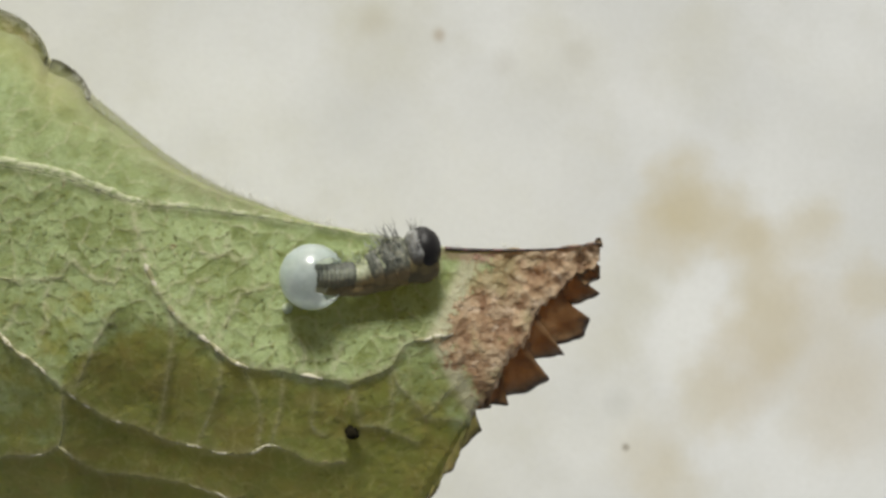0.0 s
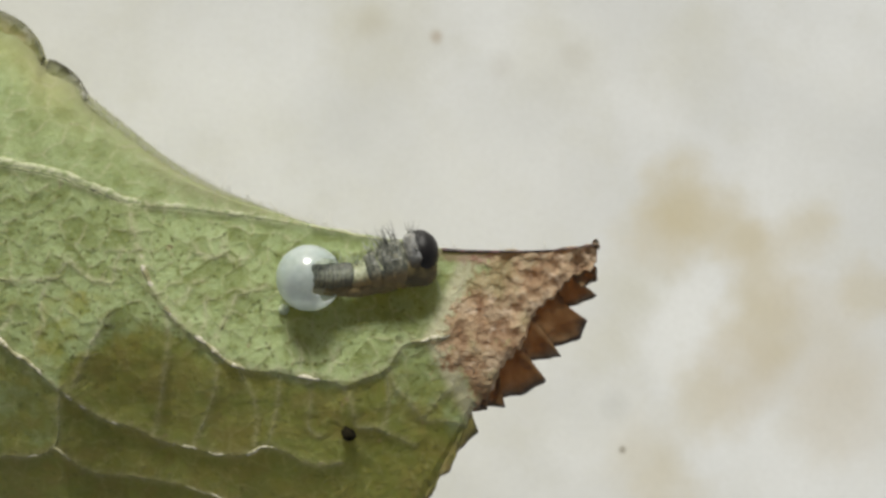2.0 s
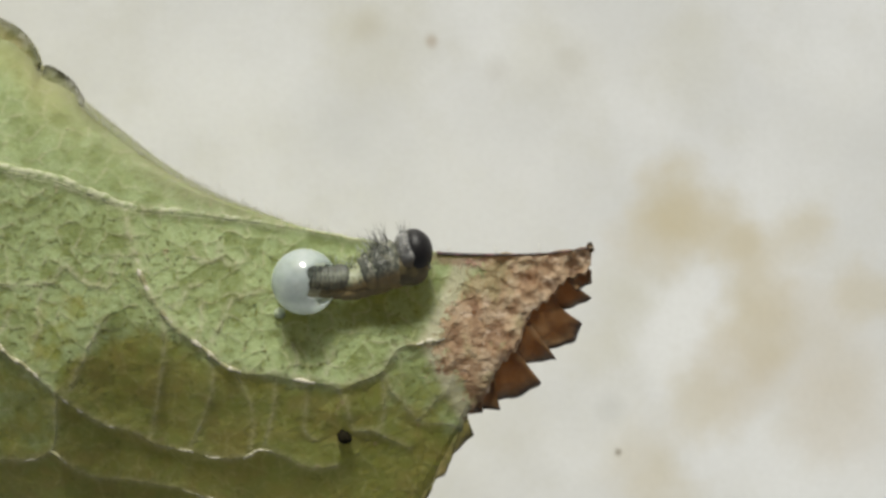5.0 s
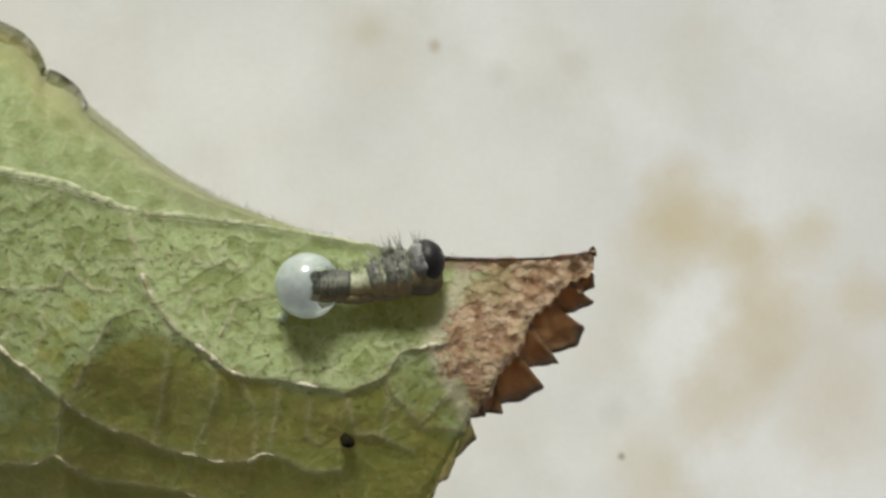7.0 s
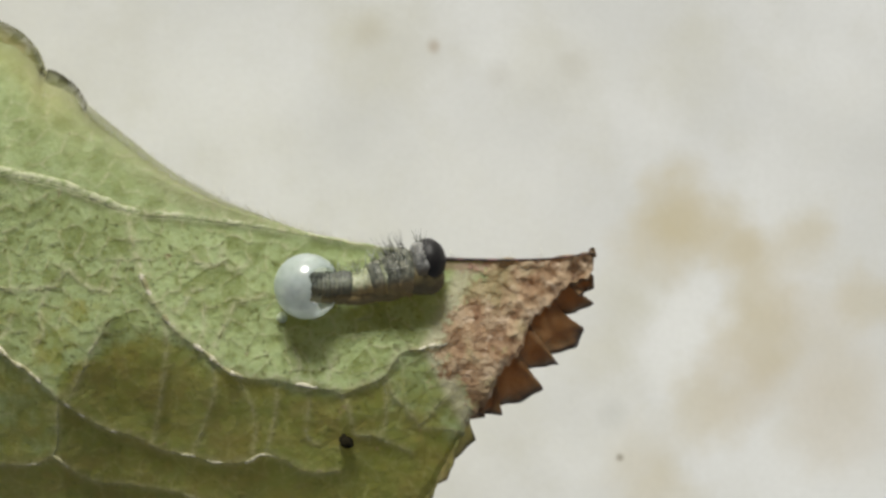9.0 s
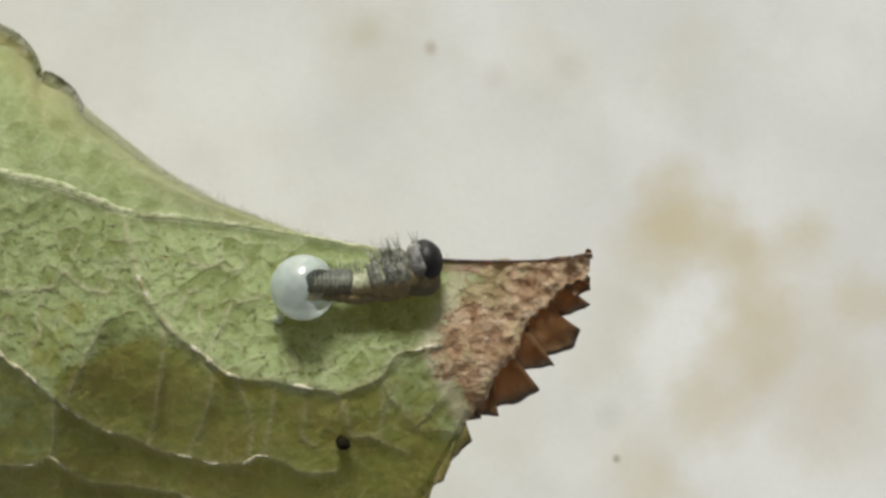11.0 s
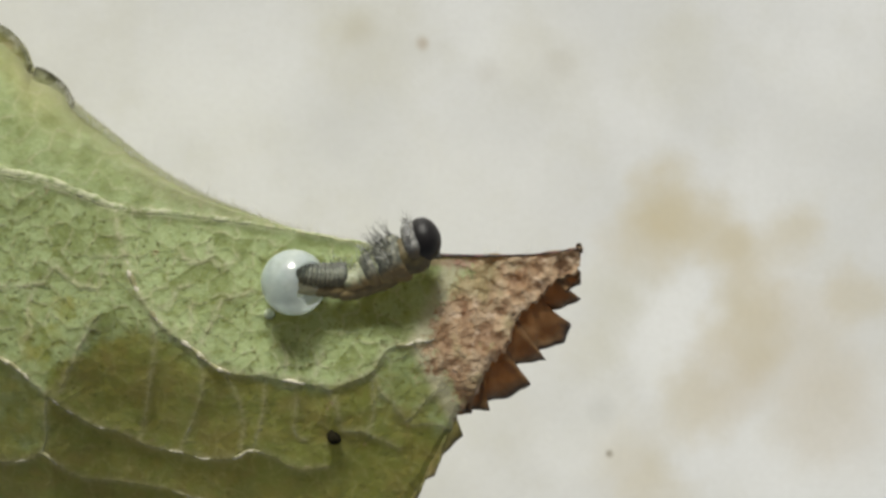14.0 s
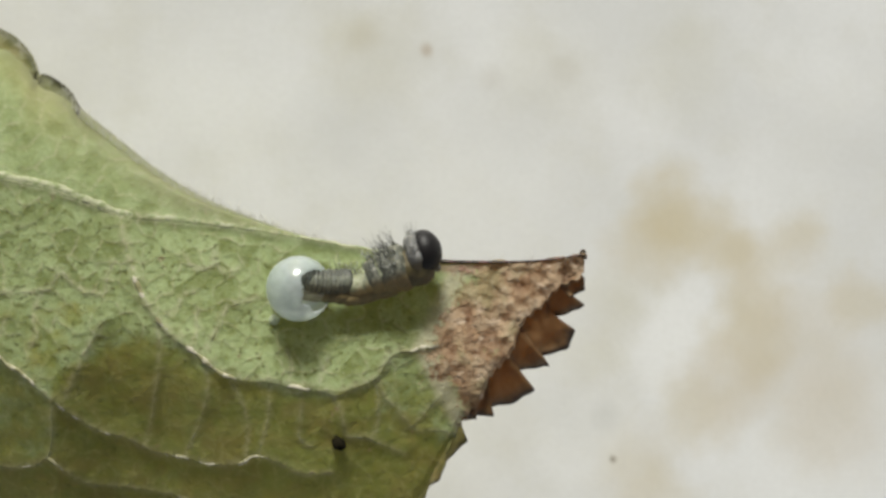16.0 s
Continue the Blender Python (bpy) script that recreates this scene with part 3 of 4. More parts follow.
def leaf_surface(x, y, full=False):
    lift, near = vein_relief(x, y)
    swell, line, tone = areoles(x, y)
    crumple = np.clip((x - 0.5) / 0.8, 0, 1)
    z = rest_height(x, y) + lift + 0.024 * swell * net_share(x, y) * (1 - 0.6 * crumple)
    z += 0.03 * ripple(x, y, 1.1, 3.0) + (0.016 + 0.09 * crumple) * ripple(x, y, 2.6, 8.0) + (0.006 + 0.05 * crumple) * ripple(x, y, 6.0, 5.0)
    return (z, near, line, tone) if full else (z, near)


def at_leaf(x, y):
    return float(leaf_surface(np.array([x]), np.array([y]))[0][0])


def sheet(grid_x, grid_y, drop, name):
    """A mesh over a grid of places on the leaf, with its colour zones as attributes."""
    rows, cols = grid_x.shape
    x, y = grid_x.ravel(), grid_y.ravel()
    z, near, line, tone = leaf_surface(x, y, full=True)
    z = np.maximum(z - drop.ravel(), 0.13)
    i = np.arange(rows * cols).reshape(rows, cols)
    faces = np.stack([i[:-1, :-1], i[1:, :-1], i[1:, 1:], i[:-1, 1:]], axis=-1).reshape(-1, 4)
    data = mesh_of(name, np.stack([x, y, z], axis=1).tolist(), faces.tolist(), BLADE)
    below = middle_line(x) - y
    # the dead tip: its border slants back, then runs out again to the toothed edge
    border = 0.72 - 0.42 * np.minimum(below, 1.45) + 0.55 * np.maximum(below - 1.5, 0)
    brown = smooth_step(x - border, -0.6, 0.45)
    purple = smooth_step(x, -0.25, 0.15) * smooth_step(1.1 - x, 0.0, 0.5) * smooth_step(0.32 - below, 0.0, 0.22)
    net = 0.25 + 0.75 * smooth_step(below, 0.0, 0.25) * (0.6 + 0.4 * smooth_step(fold_line(x) + 0.2 - below, 0.0, 0.5))
    # zone below the fold whose shade is put into the colour
    shade_tint = smooth_step(below - fold_line(x), -0.28, 0.35) * (1 - 0.5 * smooth_step(x, -1.3, -0.5) * smooth_step(1.3 - below + fold_line(x), 0.0, 0.5))
    shade_tint *= 1 - 0.40 * smooth_step(-6.05 - x, 0.0, 0.2) * smooth_step(y + 3.35, 0.0, 0.2)
    # the left panel gets some of this painted shade too
    shade_tint = np.maximum(shade_tint, 0.46 * smooth_step(-5.25 - x + 0.55 * (y + 1.0), 0.0, 0.5) * smooth_step(-0.5 - y, 0.0, 0.25))
    edge = spline(MARGIN[:14], 160)
    rim = np.full(len(x), 9.0)
    near_edge = np.flatnonzero((x > -5.0) & (below > 0.2))
    rim[near_edge] = np.min(np.hypot(x[near_edge][:, None] - edge[:, 0], y[near_edge][:, None] - edge[:, 1]), axis=1)
    brown = np.maximum(brown, 0.12 * np.exp(-(rim / 0.09) ** 2))
    crest = spline(CREST[3:], 200)
    away_from_crest = np.interp(x, crest[:, 0], crest[:, 1]) - y
    downy = smooth_step(0.75 - away_from_crest, 0.0, 0.75) * smooth_step(-0.15 - below, -0.2, 0.2)
    ochre = smooth_step(1.3 - away_from_crest, 0.0, 1.0) * smooth_step(-5.4 - x, 0.0, 1.0)
    for key, values in (("net_line", line), ("areole", tone), ("downy", downy), ("ochre", ochre), ("net", net), ("shade_tint", shade_tint), ("ridge", near), ("brown", brown), ("purple", purple)):
        data.attributes.new(key, "FLOAT", "POINT").data.foreach_set("value", values.astype(np.float32))
    return data


def even_steps(first, middle, last, coarse, dense):
    return np.concatenate([np.linspace(first, middle, coarse, endpoint=False), np.linspace(middle, last, dense)])


# ---- the marble ----
def build_marble():
    bm = bmesh.new()
    bmesh.ops.create_cube(bm, size=1.0, matrix=Matrix.Translation((0, 0, -10 * MM)) @ Matrix.Diagonal((12.0, 12.0, 20 * MM, 1)))
    bmesh.ops.bevel(bm, geom=bm.edges[:], offset=1.5 * MM, segments=3, affect="EDGES", profile=0.5)
    data = bpy.data.meshes.new("ground")
    bm.to_mesh(data)
    bm.free()
    data.materials.append(MARBLE)
    tagged(new("ground", data), "cream white marble floor with tan and rusty stains", "marble floor", kind="structure")


# ---- the leaf ----
def build_leaf():
    leaf = new("leaf")
    tagged(leaf, "pale green leaf underside with a dry brown toothed tip", "leaf")
    # lower half, from the midrib to the toothed margin
    u = even_steps(0.0, 0.55, 1.0, 60, 640)
    mid = spline(MIDRIB, 900)
    low = spline(MARGIN[::-1], 900)
    v = np.linspace(0, 1, 400)
    at = lambda line, w: np.stack([np.interp(w, np.linspace(0, 1, len(line)), line[:, k]) for k in (0, 1)], axis=1)
    a, b = at(mid, u), at(low, u)
    wave = 0.035 * np.sin(np.arange(len(u)) * 0.9) * smooth_step(u, 0.55, 0.6)
    gx = a[:, :1] + (b - a)[:, :1] * v
    gy = a[:, 1:] + (b - a)[:, 1:] * v + wave[:, None] * v ** 12
    roll = 0.05 * np.maximum(v - 0.955, 0)[None, :] / 0.045 * np.ones_like(gx)
    lower = part("lower_half", sheet(gx[:, ::-1], gy[:, ::-1], roll[:, ::-1], "lower_half"), leaf)
    # upper half, rolled over along its crest
    u = even_steps(0.0, 0.60, 0.93, 50, 330)
    top = spline(CREST, 900)
    c, d = at(mid, u), at(top, u)
    v = np.linspace(0, 1.0, 120)
    gx = c[:, :1] + (d - c)[:, :1] * v
    gy = c[:, 1:] + (d - c)[:, 1:] * v
    span = np.hypot(*(d - c).T)[:, None]
    drop = np.minimum(span, 0.5) * (np.maximum(v - 0.6, 0) / 0.4)[None, :] ** 2.2 * 1.1
    upper = part("upper_half", sheet(gx, gy, drop, "upper_half"), leaf)
    for ob in (lower, upper):
        thick = ob.modifiers.new("thickness", "SOLIDIFY")
        thick.thickness, thick.offset = 0.09 * MM, -1.0
    # veins stand out on the underside
    path = spline(MIDRIB, 420)
    body, red = path[path[:, 0] < 0.05], path[path[:, 0] > -0.02]

    def on_leaf(line, rise):
        return np.column_stack([line, leaf_surface(line[:, 0], line[:, 1])[0] + rise])

    def worn(line, width, amount, seed):
        """A vein's line and radii, made uneven."""
        line, radii = line.copy(), width * np.ones(len(line))
        for k, (x, y) in enumerate(line):
            line[k] += amount * np.array([noise.noise((x * 5, y * 5, seed)), noise.noise((x * 5, y * 5, seed + 7))])
            radii[k] *= 0.85 + 0.75 * noise.noise((x * 6, y * 6, seed + 3))
        return line, radii
    body = body + np.column_stack([np.zeros(len(body)), np.interp(body[:, 0], [-9, -7, -4, -1, 0], [0.10, 0.10, 0.06, 0.03, 0.0])])
    size = np.interp(body[:, 0], [-33, -12, -7, -4, -1.5, 0], [0.45, 0.15, 0.085, 0.055, 0.035, 0.03])
    part("midrib", mesh_of("midrib", *tube(on_leaf(worn(body, 1.0, 0.03, 50.0)[0], -0.024), size * worn(body, 1.0, 0.03, 50.0)[1], 10, 0.55), VEIN), leaf, "pale raised midrib")
    part("midrib", mesh_of("midrib", *tube(on_leaf(red, 0.0), np.linspace(0.032, 0.010, len(red)), 8), RED_VEIN), leaf, "reddish black dry end of the midrib")
    for k, (points, width) in enumerate(SIDE_VEINS):
        line, radii = worn(spline(points, 200), width, 0.035, k * 3.0)
        sunk = np.array([-width * (0.75 + 2.0 * noise.noise((x * 2.7, y * 2.7, k + 0.5))) for x, y in line])
        if k == 0:
            sunk -= 0.05 * smooth_step(line[:, 1], -0.6, 0.0)
        part("side_vein", mesh_of("side_vein", *tube(on_leaf(line, sunk), radii * np.linspace(1.0, 0.7, 200), 8, 0.8), BROKEN_VEIN), leaf)
    for k, (points, width) in enumerate(CROSS_VEINS):
        line, radii = worn(spline(points, 70), width, 0.03, 20.0 + k * 3.0)
        part("cross_vein", mesh_of("cross_vein", *tube(on_leaf(line, -width * (0.85 + 1.4 * ripple(line[:, 0], line[:, 1], 3.2, k + 0.5))), radii * np.linspace(0.75, 0.5, 70), 6, 0.9), TWIG_VEIN), leaf)
    # dry teeth, folded down from the edge: two roots, the outer corners, drop
    for one, two, corners, fall in (
            ((2.50, -0.23), (2.13, -0.41), ((2.52, -0.28), (2.52, -0.46), (2.31, -0.57)), 0.10),
            ((2.15, -0.39), (1.93, -0.65), ((2.31, -0.56), (2.50, -0.70), (2.24, -0.85), (1.95, -0.89)), 0.22),
            ((1.97, -0.63), (1.47, -1.10), ((1.95, -0.88), (2.33, -1.10), (2.24, -1.37), (1.77, -1.49)), 0.34),
            ((1.51, -1.04), (1.31, -1.55), ((1.78, -1.48), (1.93, -1.69), (1.40, -1.73)), 0.34),
            ((1.32, -1.50), (0.94, -1.93), ((1.40, -1.72), (1.67, -2.07), (1.34, -2.26), (0.93, -2.33)), 0.34),
            ((0.98, -1.88), (0.80, -2.34), ((0.96, -2.30), (1.03, -2.47), (0.62, -2.50)), 0.16),
            ((0.82, -2.26), (0.51, -2.58), ((0.66, -2.49), (0.77, -2.56), (0.46, -2.61)), 0.10),
            ((0.58, -2.56), (0.33, -3.06), ((0.50, -2.60), (0.60, -2.92), (0.52, -3.04), (0.28, -3.24)), 0.05),
            ((0.37, -2.96), (0.08, -3.51), ((0.28, -3.22), (0.22, -3.46), (0.16, -3.58), (0.01, -3.64)), 0.05),
            ((0.10, -3.46), (-0.22, -4.06), ((0.01, -3.62), (-0.06, -3.86), (-0.10, -3.98), (-0.26, -4.16)), 0.05)):
        dry = fall > 0.07
        part("tooth", tooth(one, two, corners, fall, TOOTH if dry else GREEN_TOOTH, sink=0.10 if dry else 0.05, reach=0.14 if dry else 0.12), leaf, "dark brown dry tooth" if dry else "green tooth with a brown rim")
    for one, two, corners, stuff, label in (
            ((-7.92, 3.96), (-6.60, 3.06), ((-7.79, 4.18), (-7.38, 4.01), (-7.02, 3.83), (-6.75, 3.54), (-6.57, 3.18)), LOBE, "olive rolled edge lobe"),
            ((-6.52, 3.04), (-5.84, 2.47), ((-6.51, 3.17), (-6.30, 3.10), (-6.02, 2.87), (-5.81, 2.57)), LOBE_DARK, "dark thin edge lobe")):
        part("tooth", tooth(one, two, [tuple(c) for c in spline(corners, 12)], 0.10, stuff, 0.30), leaf, label)
    # stalk lying on the marble
    line = np.array([(-32.6, -2.0, 0.55), (-35.0, -2.6, 0.5), (-38.0, -3.4, 0.46), (-42.0, -3.8, 0.46), (-46.0, -3.6, 0.5)])
    part("stalk", mesh_of("stalk", *tube(spline(line, 40), np.linspace(0.42, 0.46, 40), 12), STALK), leaf)
    # short hairs along the crest and the dry edge: a dense fine down and single longer ones
    verts, faces = [], []
    rng = random.Random(5)
    along = np.array([rng.uniform(0.60, 0.985) for k in range(4200)])
    roots = at(top, along)
    heights = leaf_surface(roots[:, 0], roots[:, 1])[0]
    for w, p, high in zip(along, roots, heights):
        chance = rng.random()
        long = chance < (0.002 if p[0] < -4.0 else (0.03 if p[0] < -1.0 else 0.012))
        if not long and (p[0] > 0.4 or p[0] < -5.9 or (p[0] > -1.2 and chance < 0.6)):
            continue
        inset = 0.0 if long else rng.uniform(-0.03, 0.16)
        z = high - 0.05 - rng.uniform(0.0, 0.12)
        reach = rng.uniform(0.10, 0.30) * (1.0 if w < 0.9 else 0.55) if long else rng.uniform(0.03, 0.14) * (1.0 if p[0] < -1.2 else 0.6)
        lean = Vector((rng.uniform(-0.7, 0.7), 1.0, rng.uniform(-0.4, 0.7))).normalized() * reach
        y = p[1] - inset
        hv, hf = tube([(p[0], y, z), (p[0] + lean.x * 0.5, y + lean.y * 0.5, z + lean.z * 0.6), (p[0] + lean.x, y + lean.y, z + lean.z * 0.8)], (0.005, 0.004, 0.002) if long else (0.0022, 0.002, 0.001), 3)
        faces += [tuple(i + len(verts) for i in f) for f in hf]
        verts += hv
    tagged(part("hairs", mesh_of("hairs", verts, faces, FROND), leaf, "fine pale hairs"), kind="stuff")
    return leaf


def tooth(one, two, corners, fall, material, sink=0.10, reach=0.0):
    """A thin lobe between two root points on the leaf's edge and its outer corners, bent down by fall."""
    one, two = np.array(one), np.array(two)
    corners = np.array(corners) + reach * (np.array(corners) - (one + two) / 2)
    inward = (one + two) / 2 - np.mean(corners, axis=0)
    inward = 0.16 * inward / np.linalg.norm(inward)
    one, two = one + inward, two + inward
    za, zb = at_leaf(*one) - sink, at_leaf(*two) - sink
    rows, cols = 12, 25
    way = np.array(corners)
    far = np.concatenate([[0], np.cumsum(np.linalg.norm(np.diff(way, axis=0), axis=1))])
    verts, rim = [], []
    for i in range(rows):
        s = i / (rows - 1)
        for j in range(cols):
            t = j / (cols - 1)
            root = one + (two - one) * t
            out = np.array([np.interp(t * far[-1], far, way[:, k]) for k in (0, 1)])
            q = root + (out - root) * s
            z = (za + (zb - za) * t) - fall * (0.25 * s + 0.75 * s ** 1.6) + 0.05 * math.sin(2.5 * math.pi * t) * s
            bumpy = noise.noise((q[0] * 5, q[1] * 5, 2.0)) * 0.03 * s
            verts.append((q[0] + bumpy, q[1] - bumpy, z + 2 * bumpy))
            rim.append(max(s, abs(2 * t - 1) * min(1, 2 * s) * 0.9))
    count = rows * cols
    verts += [(x, y, z - 0.04) for x, y, z in verts]
    faces = []
    for i in range(rows - 1):
        for j in range(cols - 1):
            o = i * cols + j
            faces += [(o, o + 1, o + cols + 1, o + cols), (o + count, o + cols + count, o + cols + 1 + count, o + 1 + count)]
    loop = [j for j in range(cols)] + [i * cols + cols - 1 for i in range(1, rows)] + [(rows - 1) * cols + j for j in range(cols - 2, -1, -1)] + [i * cols for i in range(rows - 2, 0, -1)]
    for p, q in zip(loop, loop[1:] + loop[:1]):
        faces.append((q, p, p + count, q + count))
    data = mesh_of("tooth", verts, faces, material)
    data.attributes.new("rim", "FLOAT", "POINT").data.foreach_set("value", np.array(rim + rim, np.float32))
    return data


# ---- egg, dropping ----
EGG = (-2.07, -0.44)
EGG_SIZE = 0.525


def build_egg():
    x, y = EGG
    base = at_leaf(x, y)
    egg = new("hatched_egg")
    egg.location = Vector((x, y, base)) * MM
    tagged(egg, "pearly white hatched egg, open on one side, on the leaf", "egg")
    opening = Vector((0.78, -0.03, 0.62)).normalized()
    rows, cols, wide = 48, 72, radians(42)
    turn = opening.to_track_quat("Z", "Y").to_matrix()
    verts, faces = [], []
    for i in range(rows + 1):
        a = wide + (math.pi - wide) * i / rows
        for j in range(cols):
            b = 2 * math.pi * j / cols
            ragged = (0.22 * noise.noise((math.cos(b) * 1.6, math.sin(b) * 1.6, 1.0)) + 0.06 * noise.noise((math.cos(b) * 6, math.sin(b) * 6, 4.0))) * max(0, 1 - i / 9)
            d = turn @ Vector((math.sin(a + ragged) * math.cos(b), math.sin(a + ragged) * math.sin(b), math.cos(a + ragged)))
            verts.append((d.x * EGG_SIZE, d.y * EGG_SIZE, d.z * EGG_SIZE * 0.93 + EGG_SIZE * 0.88))
    for i in range(rows):
        for j in range(cols):
            o, q = i * cols + j, i * cols + (j + 1) % cols
            faces.append((o, o + cols, q + cols, q))
    shell = part("shell", mesh_of("shell", verts, faces, SHELL), egg)
    thick = shell.modifiers.new("thickness", "SOLIDIFY")
    thick.thickness, thick.offset = 0.03 * MM, -1.0
    verts, faces = tube([(0, 0, -0.04), (0, 0, 0.03), (0, 0, 0.08)], (0.40, 0.36, 0.22), 24)
    part("glue", mesh_of("glue", verts, faces, GLUE), egg, "dried clear glue at its foot")
    verts, faces = tube([(0, 0, 0), (0.004, 0, 0.05), (0.008, 0.002, 0.09), (0.01, 0.002, 0.11)], (0.09, 0.085, 0.06, 0.02), 14)
    bead = part("glue_bead", mesh_of("glue_bead", verts, faces, BEAD), egg, "small whitish bead of glue")
    bx, by = -2.50, -0.95
    bead.location = Vector((bx - x, by - y, at_leaf(bx, by) - base - 0.01)) * MM


def pebble(name, size, seed, material):
    bm = bmesh.new()
    bmesh.ops.create_icosphere(bm, subdivisions=3, radius=1.0)
    for v in bm.verts:
        k = 1 + 0.28 * noise.noise(v.co * 1.8 + Vector((seed, 0, 0)))
        v.co = Vector((v.co.x * size[0], v.co.y * size[1], v.co.z * size[2])) * k * MM
    data = bpy.data.meshes.new(name)
    bm.to_mesh(data)
    bm.free()
    data.materials.append(material)
    data.shade_smooth()
    return data


def build_dropping():
    x, y = (-1.47, -2.96)
    ob = new("dropping", pebble("dropping", (0.14, 0.105, 0.08), 3.0, FRASS))
    ob.matrix_basis = pose(x * MM, y * MM, (at_leaf(x, y) + 0.06) * MM, 0, 0, -35)
    tagged(ob, "tiny black dropping stuck on the leaf", "dropping")


# ---- the larva ----
LARVA = (-1.13, -0.54)
# body pieces from the rear to the head: name, place along the body, radius, half length, skin, bristles
PIECES = (
    ("tail_segment", -0.22, 0.14, 0.06, REAR_GREY, 0), ("tail_segment", -0.18, 0.17, 0.055, REAR_DARK, 0), ("tail_segment", -0.145, 0.19, 0.05, REAR_GREY, 0),
    ("abdomen_segment", -0.115, 0.184, 0.05, REAR_DARK, 0), ("abdomen_segment", -0.075, 0.193, 0.05, REAR_GREY, 0), ("abdomen_segment", -0.04, 0.202, 0.045, REAR_DARK, 0),
    ("abdomen_segment", -0.01, 0.207, 0.035, REAR_GREY, 0), ("abdomen_segment", 0.03, 0.202, 0.055, REAR_DARK, 0), ("abdomen_segment", 0.07, 0.200, 0.03, REAR_GREY, 0),
    ("abdomen_segment", 0.105, 0.207, 0.055, REAR_DARK, 2), ("abdomen_segment", 0.145, 0.204, 0.03, REAR_GREY, 0), ("abdomen_segment", 0.185, 0.212, 0.055, REAR_DARK, 2),
    ("abdomen_segment", 0.225, 0.208, 0.035, REAR_GREY, 2), ("abdomen_segment", 0.275, 0.216, 0.085, REAR_DARK, 3),
    ("abdomen_segment", 0.40, 0.20, 0.14, PALE_SKIN, 12), ("abdomen_segment", 0.49, 0.225, 0.10, PALE_SKIN, 5), ("abdomen_segment", 0.575, 0.30, 0.115, DARK_SKIN, 16),
    ("thorax_segment", 0.645, 0.315, 0.06, PALE_SKIN, 14), ("thorax_segment", 0.71, 0.355, 0.115, DARK_SKIN, 26), ("thorax_segment", 0.775, 0.37, 0.05, MID_SKIN, 16),
    ("thorax_segment", 0.84, 0.395, 0.13, DARK_SKIN, 34), ("thorax_underside", 0.91, 0.31, 0.22, SHADED_BELLY_SKIN, 0), ("collar", 0.95, 0.345, 0.105, COLLAR_SKIN, 26),
    # the first, cream fold is added in place of the egg's lit inside
    ("belly_fold", -0.06, 0.14, 0.17, CREAM_LINING, 0), ("belly_fold", 0.14, 0.125, 0.17, STRIP_SKIN, 0), ("belly_fold", 0.26, 0.145, 0.17, STRIP_SKIN, 0),
    ("belly_fold", 0.37, 0.15, 0.17, STRIP_SKIN, 0), ("belly_fold", 0.48, 0.15, 0.17, STRIP_SKIN, 0), ("belly_fold", 0.59, 0.17, 0.17, STRIP_SKIN, 0), ("belly_fold", 0.70, 0.19, 0.17, STRIP_SKIN, 0))


def ring(radius, half, seed):
    """A plump, slightly uneven body ring along x."""
    verts, faces = [], []
    rows, cols = 14, 28
    for i in range(rows + 1):
        a = math.pi * i / rows
        for j in range(cols):
            b = 2 * math.pi * j / cols
            r = radius * math.sin(a) ** 0.36
            r *= 1 + 0.10 * noise.noise((math.cos(b) * 2.0 + seed, math.sin(b) * 2.0, i * 0.3))
            verts.append((-half * math.cos(a) * 1.35, r * math.cos(b), r * math.sin(b) * 0.95))
        if i:
            o = (i - 1) * cols
            faces += [(o + j, o + cols + j, o + cols + (j + 1) % cols, o + (j + 1) % cols) for j in range(cols)]
    return verts, faces


def bristles(radius, half, count, seed):
    rng = random.Random(seed)
    dark, pale = ([], []), ([], [])
    for k in range(count):
        b = radians(rng.choice((-8, 0, 8, 22, 40, 62)) + rng.uniform(-7, 7))
        root = Vector((rng.uniform(-0.6, 0.6) * half, math.cos(b) * radius * 0.94, math.sin(b) * radius * 0.9))
        way = Vector((rng.uniform(-0.55, 0.4), math.cos(b), math.sin(b))).normalized()
        store = dark if k % 2 == 0 else pale
        reach = rng.uniform(0.10, 0.26) + 0.12 * (radius > 0.35)
        bend = Vector((rng.uniform(-0.06, 0.03), 0, 0))
        w = 0.0055
        hv, hf = tube([root, root + way * reach * 0.5 + bend * 0.3, root + way * reach + bend], (w, w * 0.8, w * 0.3), 5)
        store[1].extend(tuple(i + len(store[0]) for i in f) for f in hf)
        store[0].extend(hv)
    return dark, pale


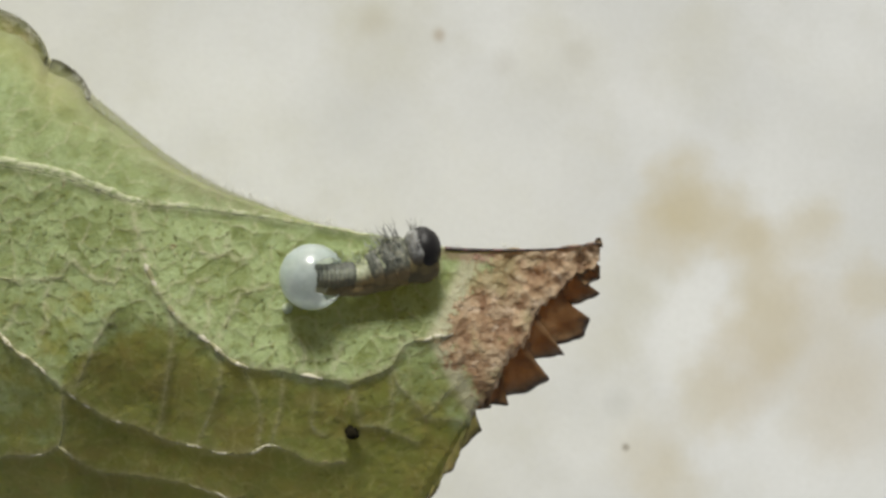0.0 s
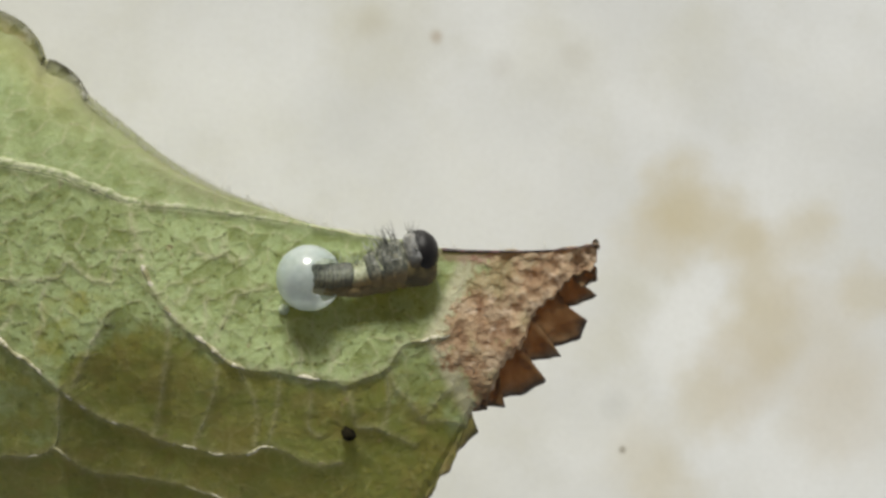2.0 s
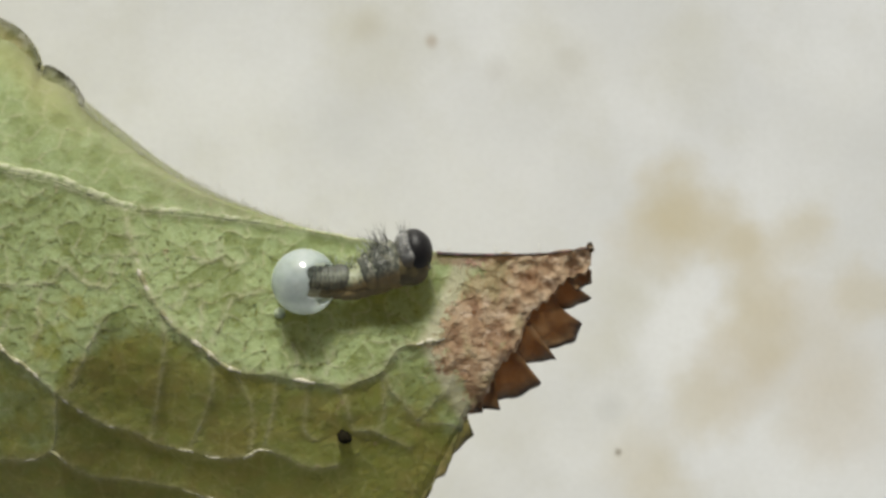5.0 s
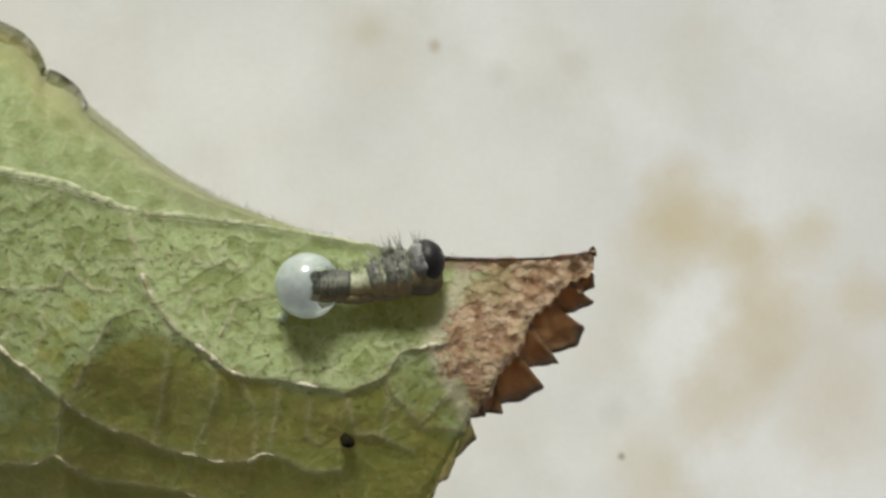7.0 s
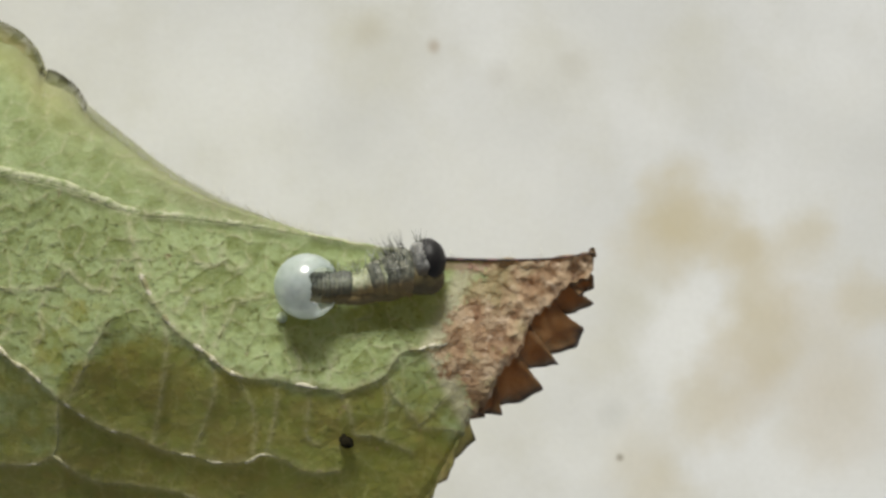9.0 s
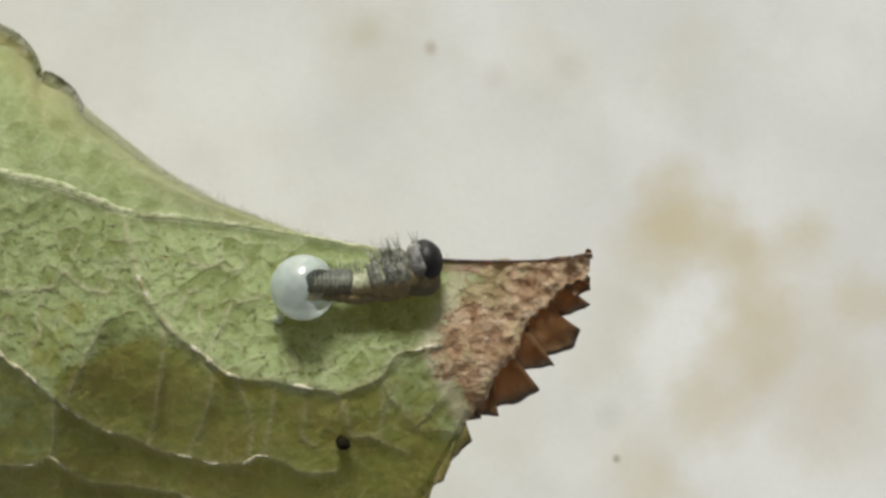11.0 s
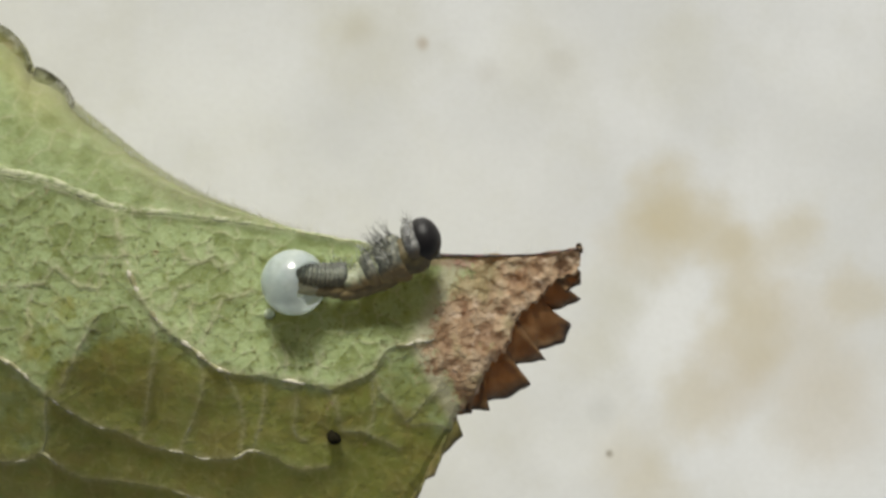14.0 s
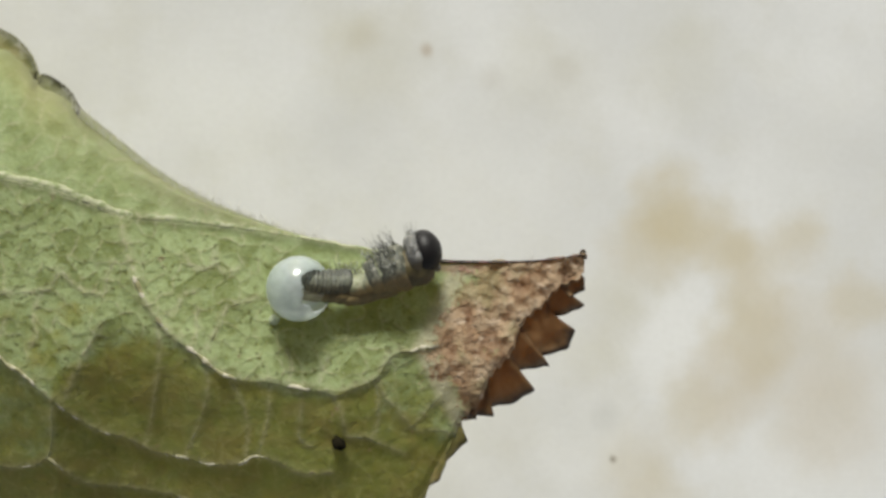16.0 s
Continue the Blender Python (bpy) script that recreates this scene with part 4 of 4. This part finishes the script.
def build_larva():
    x, y = LARVA
    larva = new("caterpillar")
    larva.location = Vector((x, y, at_leaf(x, y))) * MM
    tagged(larva, "hairy newly hatched caterpillar with black head leaving its egg", "caterpillar")
    pieces = []
    for k, (name, share, radius, half, skin, count) in enumerate(PIECES):
        ob = part(name, mesh_of(name, *ring(radius, half, k * 2.7), skin), larva)
        if count:
            dark, pale = bristles(radius, half, count, 40 + k)
            part("bristles", mesh_of("bristles", *dark, BRISTLE), ob, "dark stiff bristles")
            part("bristles", mesh_of("bristles", *pale, BRISTLE_PALE), ob, "pale bristles")
        pieces.append((ob, share, radius))
    bm = bmesh.new()
    bmesh.ops.create_uvsphere(bm, u_segments=40, v_segments=28, radius=1.0)
    for v in bm.verts:
        p = v.co.copy()
        groove = 0.06 * math.exp(-(p.z / 0.10) ** 2) * max(0, p.y * 0.6 + p.x * 0.8)
        k = 1 - groove
        v.co = Vector((p.x * 0.285 * k, p.y * 0.36 * k, p.z * 0.345 * k)) * MM
    data = bpy.data.meshes.new("head")
    bm.to_mesh(data)
    bm.free()
    data.materials.append(HEAD_BLACK)
    data.shade_smooth()
    head = part("head", data, larva, "glossy black head capsule")
    for side in (-1, 1):
        jaw = part("mouthpart", pebble("mouthpart", (0.07, 0.06, 0.05), side, MID_SKIN), head, "small greyish mouthpart")
        jaw.location = Vector((0.16, -0.27, 0.09 * side)) * MM
    pieces.append((head, 1.0, 0.44))
    return larva, pieces


# ---- motion ----
# seconds, place of the head, lift of the head
HEAD_ROWS = [
    (0.0, -0.32, 0.00, 0.0), (0.5, -0.32, 0.00, 0.0), (1.0, -0.29, -0.02, 0.0), (1.5, -0.30, -0.02, 0.0), (2.0, -0.31, -0.03, 0.0),
    (2.5, -0.29, -0.01, 0.0), (3.0, -0.32, 0.01, 0.1), (3.5, -0.32, 0.05, 0.2), (4.0, -0.35, 0.11, 0.3), (6.5, -0.21, -0.08, 0.05),
    (7.0, -0.18, -0.06, 0.0), (7.5, -0.20, -0.05, 0.0), (8.0, -0.16, -0.06, 0.0), (8.5, -0.20, -0.03, 0.0), (9.0, -0.15, -0.03, 0.0),
    (11.5, -0.13, -0.03, 0.1), (12.0, -0.10, -0.04, 0.1), (12.5, -0.06, -0.06, 0.1), (13.0, -0.04, -0.02, 0.1), (13.2, -0.04, 0.01, 0.18), (13.4, -0.07, 0.21, 0.70), (13.5, -0.08, 0.25, 0.8),
    (14.0, -0.01, 0.23, 0.8), (14.5, -0.03, 0.22, 0.7), (15.0, -0.05, 0.20, 0.65), (15.5, -0.04, 0.14, 0.55), (16.0, -0.07, 0.14, 0.5)]
REAR_ROWS = [
    (0.0, -1.93, -0.43), (3.0, -1.92, -0.41), (4.0, -1.91, -0.40), (6.5, -1.94, -0.38), (7.0, -1.98, -0.40), (7.5, -1.92, -0.41), (8.0, -1.95, -0.44),
    (8.5, -1.91, -0.39), (9.0, -1.94, -0.41), (11.5, -1.86, -0.34), (12.5, -1.88, -0.39), (13.0, -1.83, -0.36), (13.5, -1.80, -0.35), (16.0, -1.78, -0.35)]


def motions():
    times = [row[0] for row in HEAD_ROWS]
    x0, y0 = LARVA
    z0 = at_leaf(x0, y0)
    for ob, share, radius in PARTS:
        rows = []
        for t, hx, hy, lift in HEAD_ROWS:
            rear = Vector([np.interp(t, [r[0] for r in REAR_ROWS], [r[k] for r in REAR_ROWS]) for k in (1, 2)])
            a = Vector((rear.x, rear.y, z0 + 0.54))
            top = Vector((hx, hy, z0 + 0.38 + 0.25 * lift))
            d = top + Vector((-0.13 - 0.05 * lift, -0.14 - 0.06 * lift, -0.04))
            b = a + Vector((0.60, -0.02 - 0.10 * lift, -0.08))
            c = d + Vector((-0.50, -0.10 - 0.14 * lift, -0.02 - 0.2 * lift))
            s = max(share, 0.0)
            p = (1 - s) ** 3 * a + 3 * (1 - s) ** 2 * s * b + 3 * (1 - s) * s * s * c + s ** 3 * d
            p += 3 * min(share, 0.0) * (b - a)
            p.y -= 7.0 * min(share + 0.10, 0.0) ** 2
            if ob.name.startswith("belly_fold"):
                p += Vector((0.02, -0.17 - 0.07 * share, -0.05))
            elif share < 0.3:
                p.y += 0.05 * lift
            p.y -= (0.05 + 0.05 * lift) * max(0.0, 1 - abs(share - 0.42) / 0.12)
            ahead = (3 * (1 - s) ** 2 * (b - a) + 6 * (1 - s) * s * (c - b) + 3 * s * s * (d - c)).normalized()
            face = Vector((1.0, 0.10 + 0.12 * lift, -0.35 + 0.25 * lift)).normalized()
            if share > 0.9:
                ahead = face if share == 1.0 else (face + 0.3 * ahead).normalized()
                p = {1.0: top, 0.95: top - face * (0.125 + 0.08 * lift) + Vector((0, -0.02, 0)), 0.91: top + Vector((-0.06 - 0.18 * lift, -0.25, -0.04))}[share]
            up = Vector((0, 1, 0.25))
            side = ahead.cross(up).normalized()
            up = side.cross(ahead)
            turn = Matrix((ahead, up, side)).transposed().to_4x4()
            rows.append((t, Matrix.Translation((p - Vector((x0, y0, z0))) * MM) @ turn))
        walk(ob, rows)


build_marble()
build_leaf()
build_egg()
build_dropping()
CATERPILLAR, PARTS = build_larva()
motions()
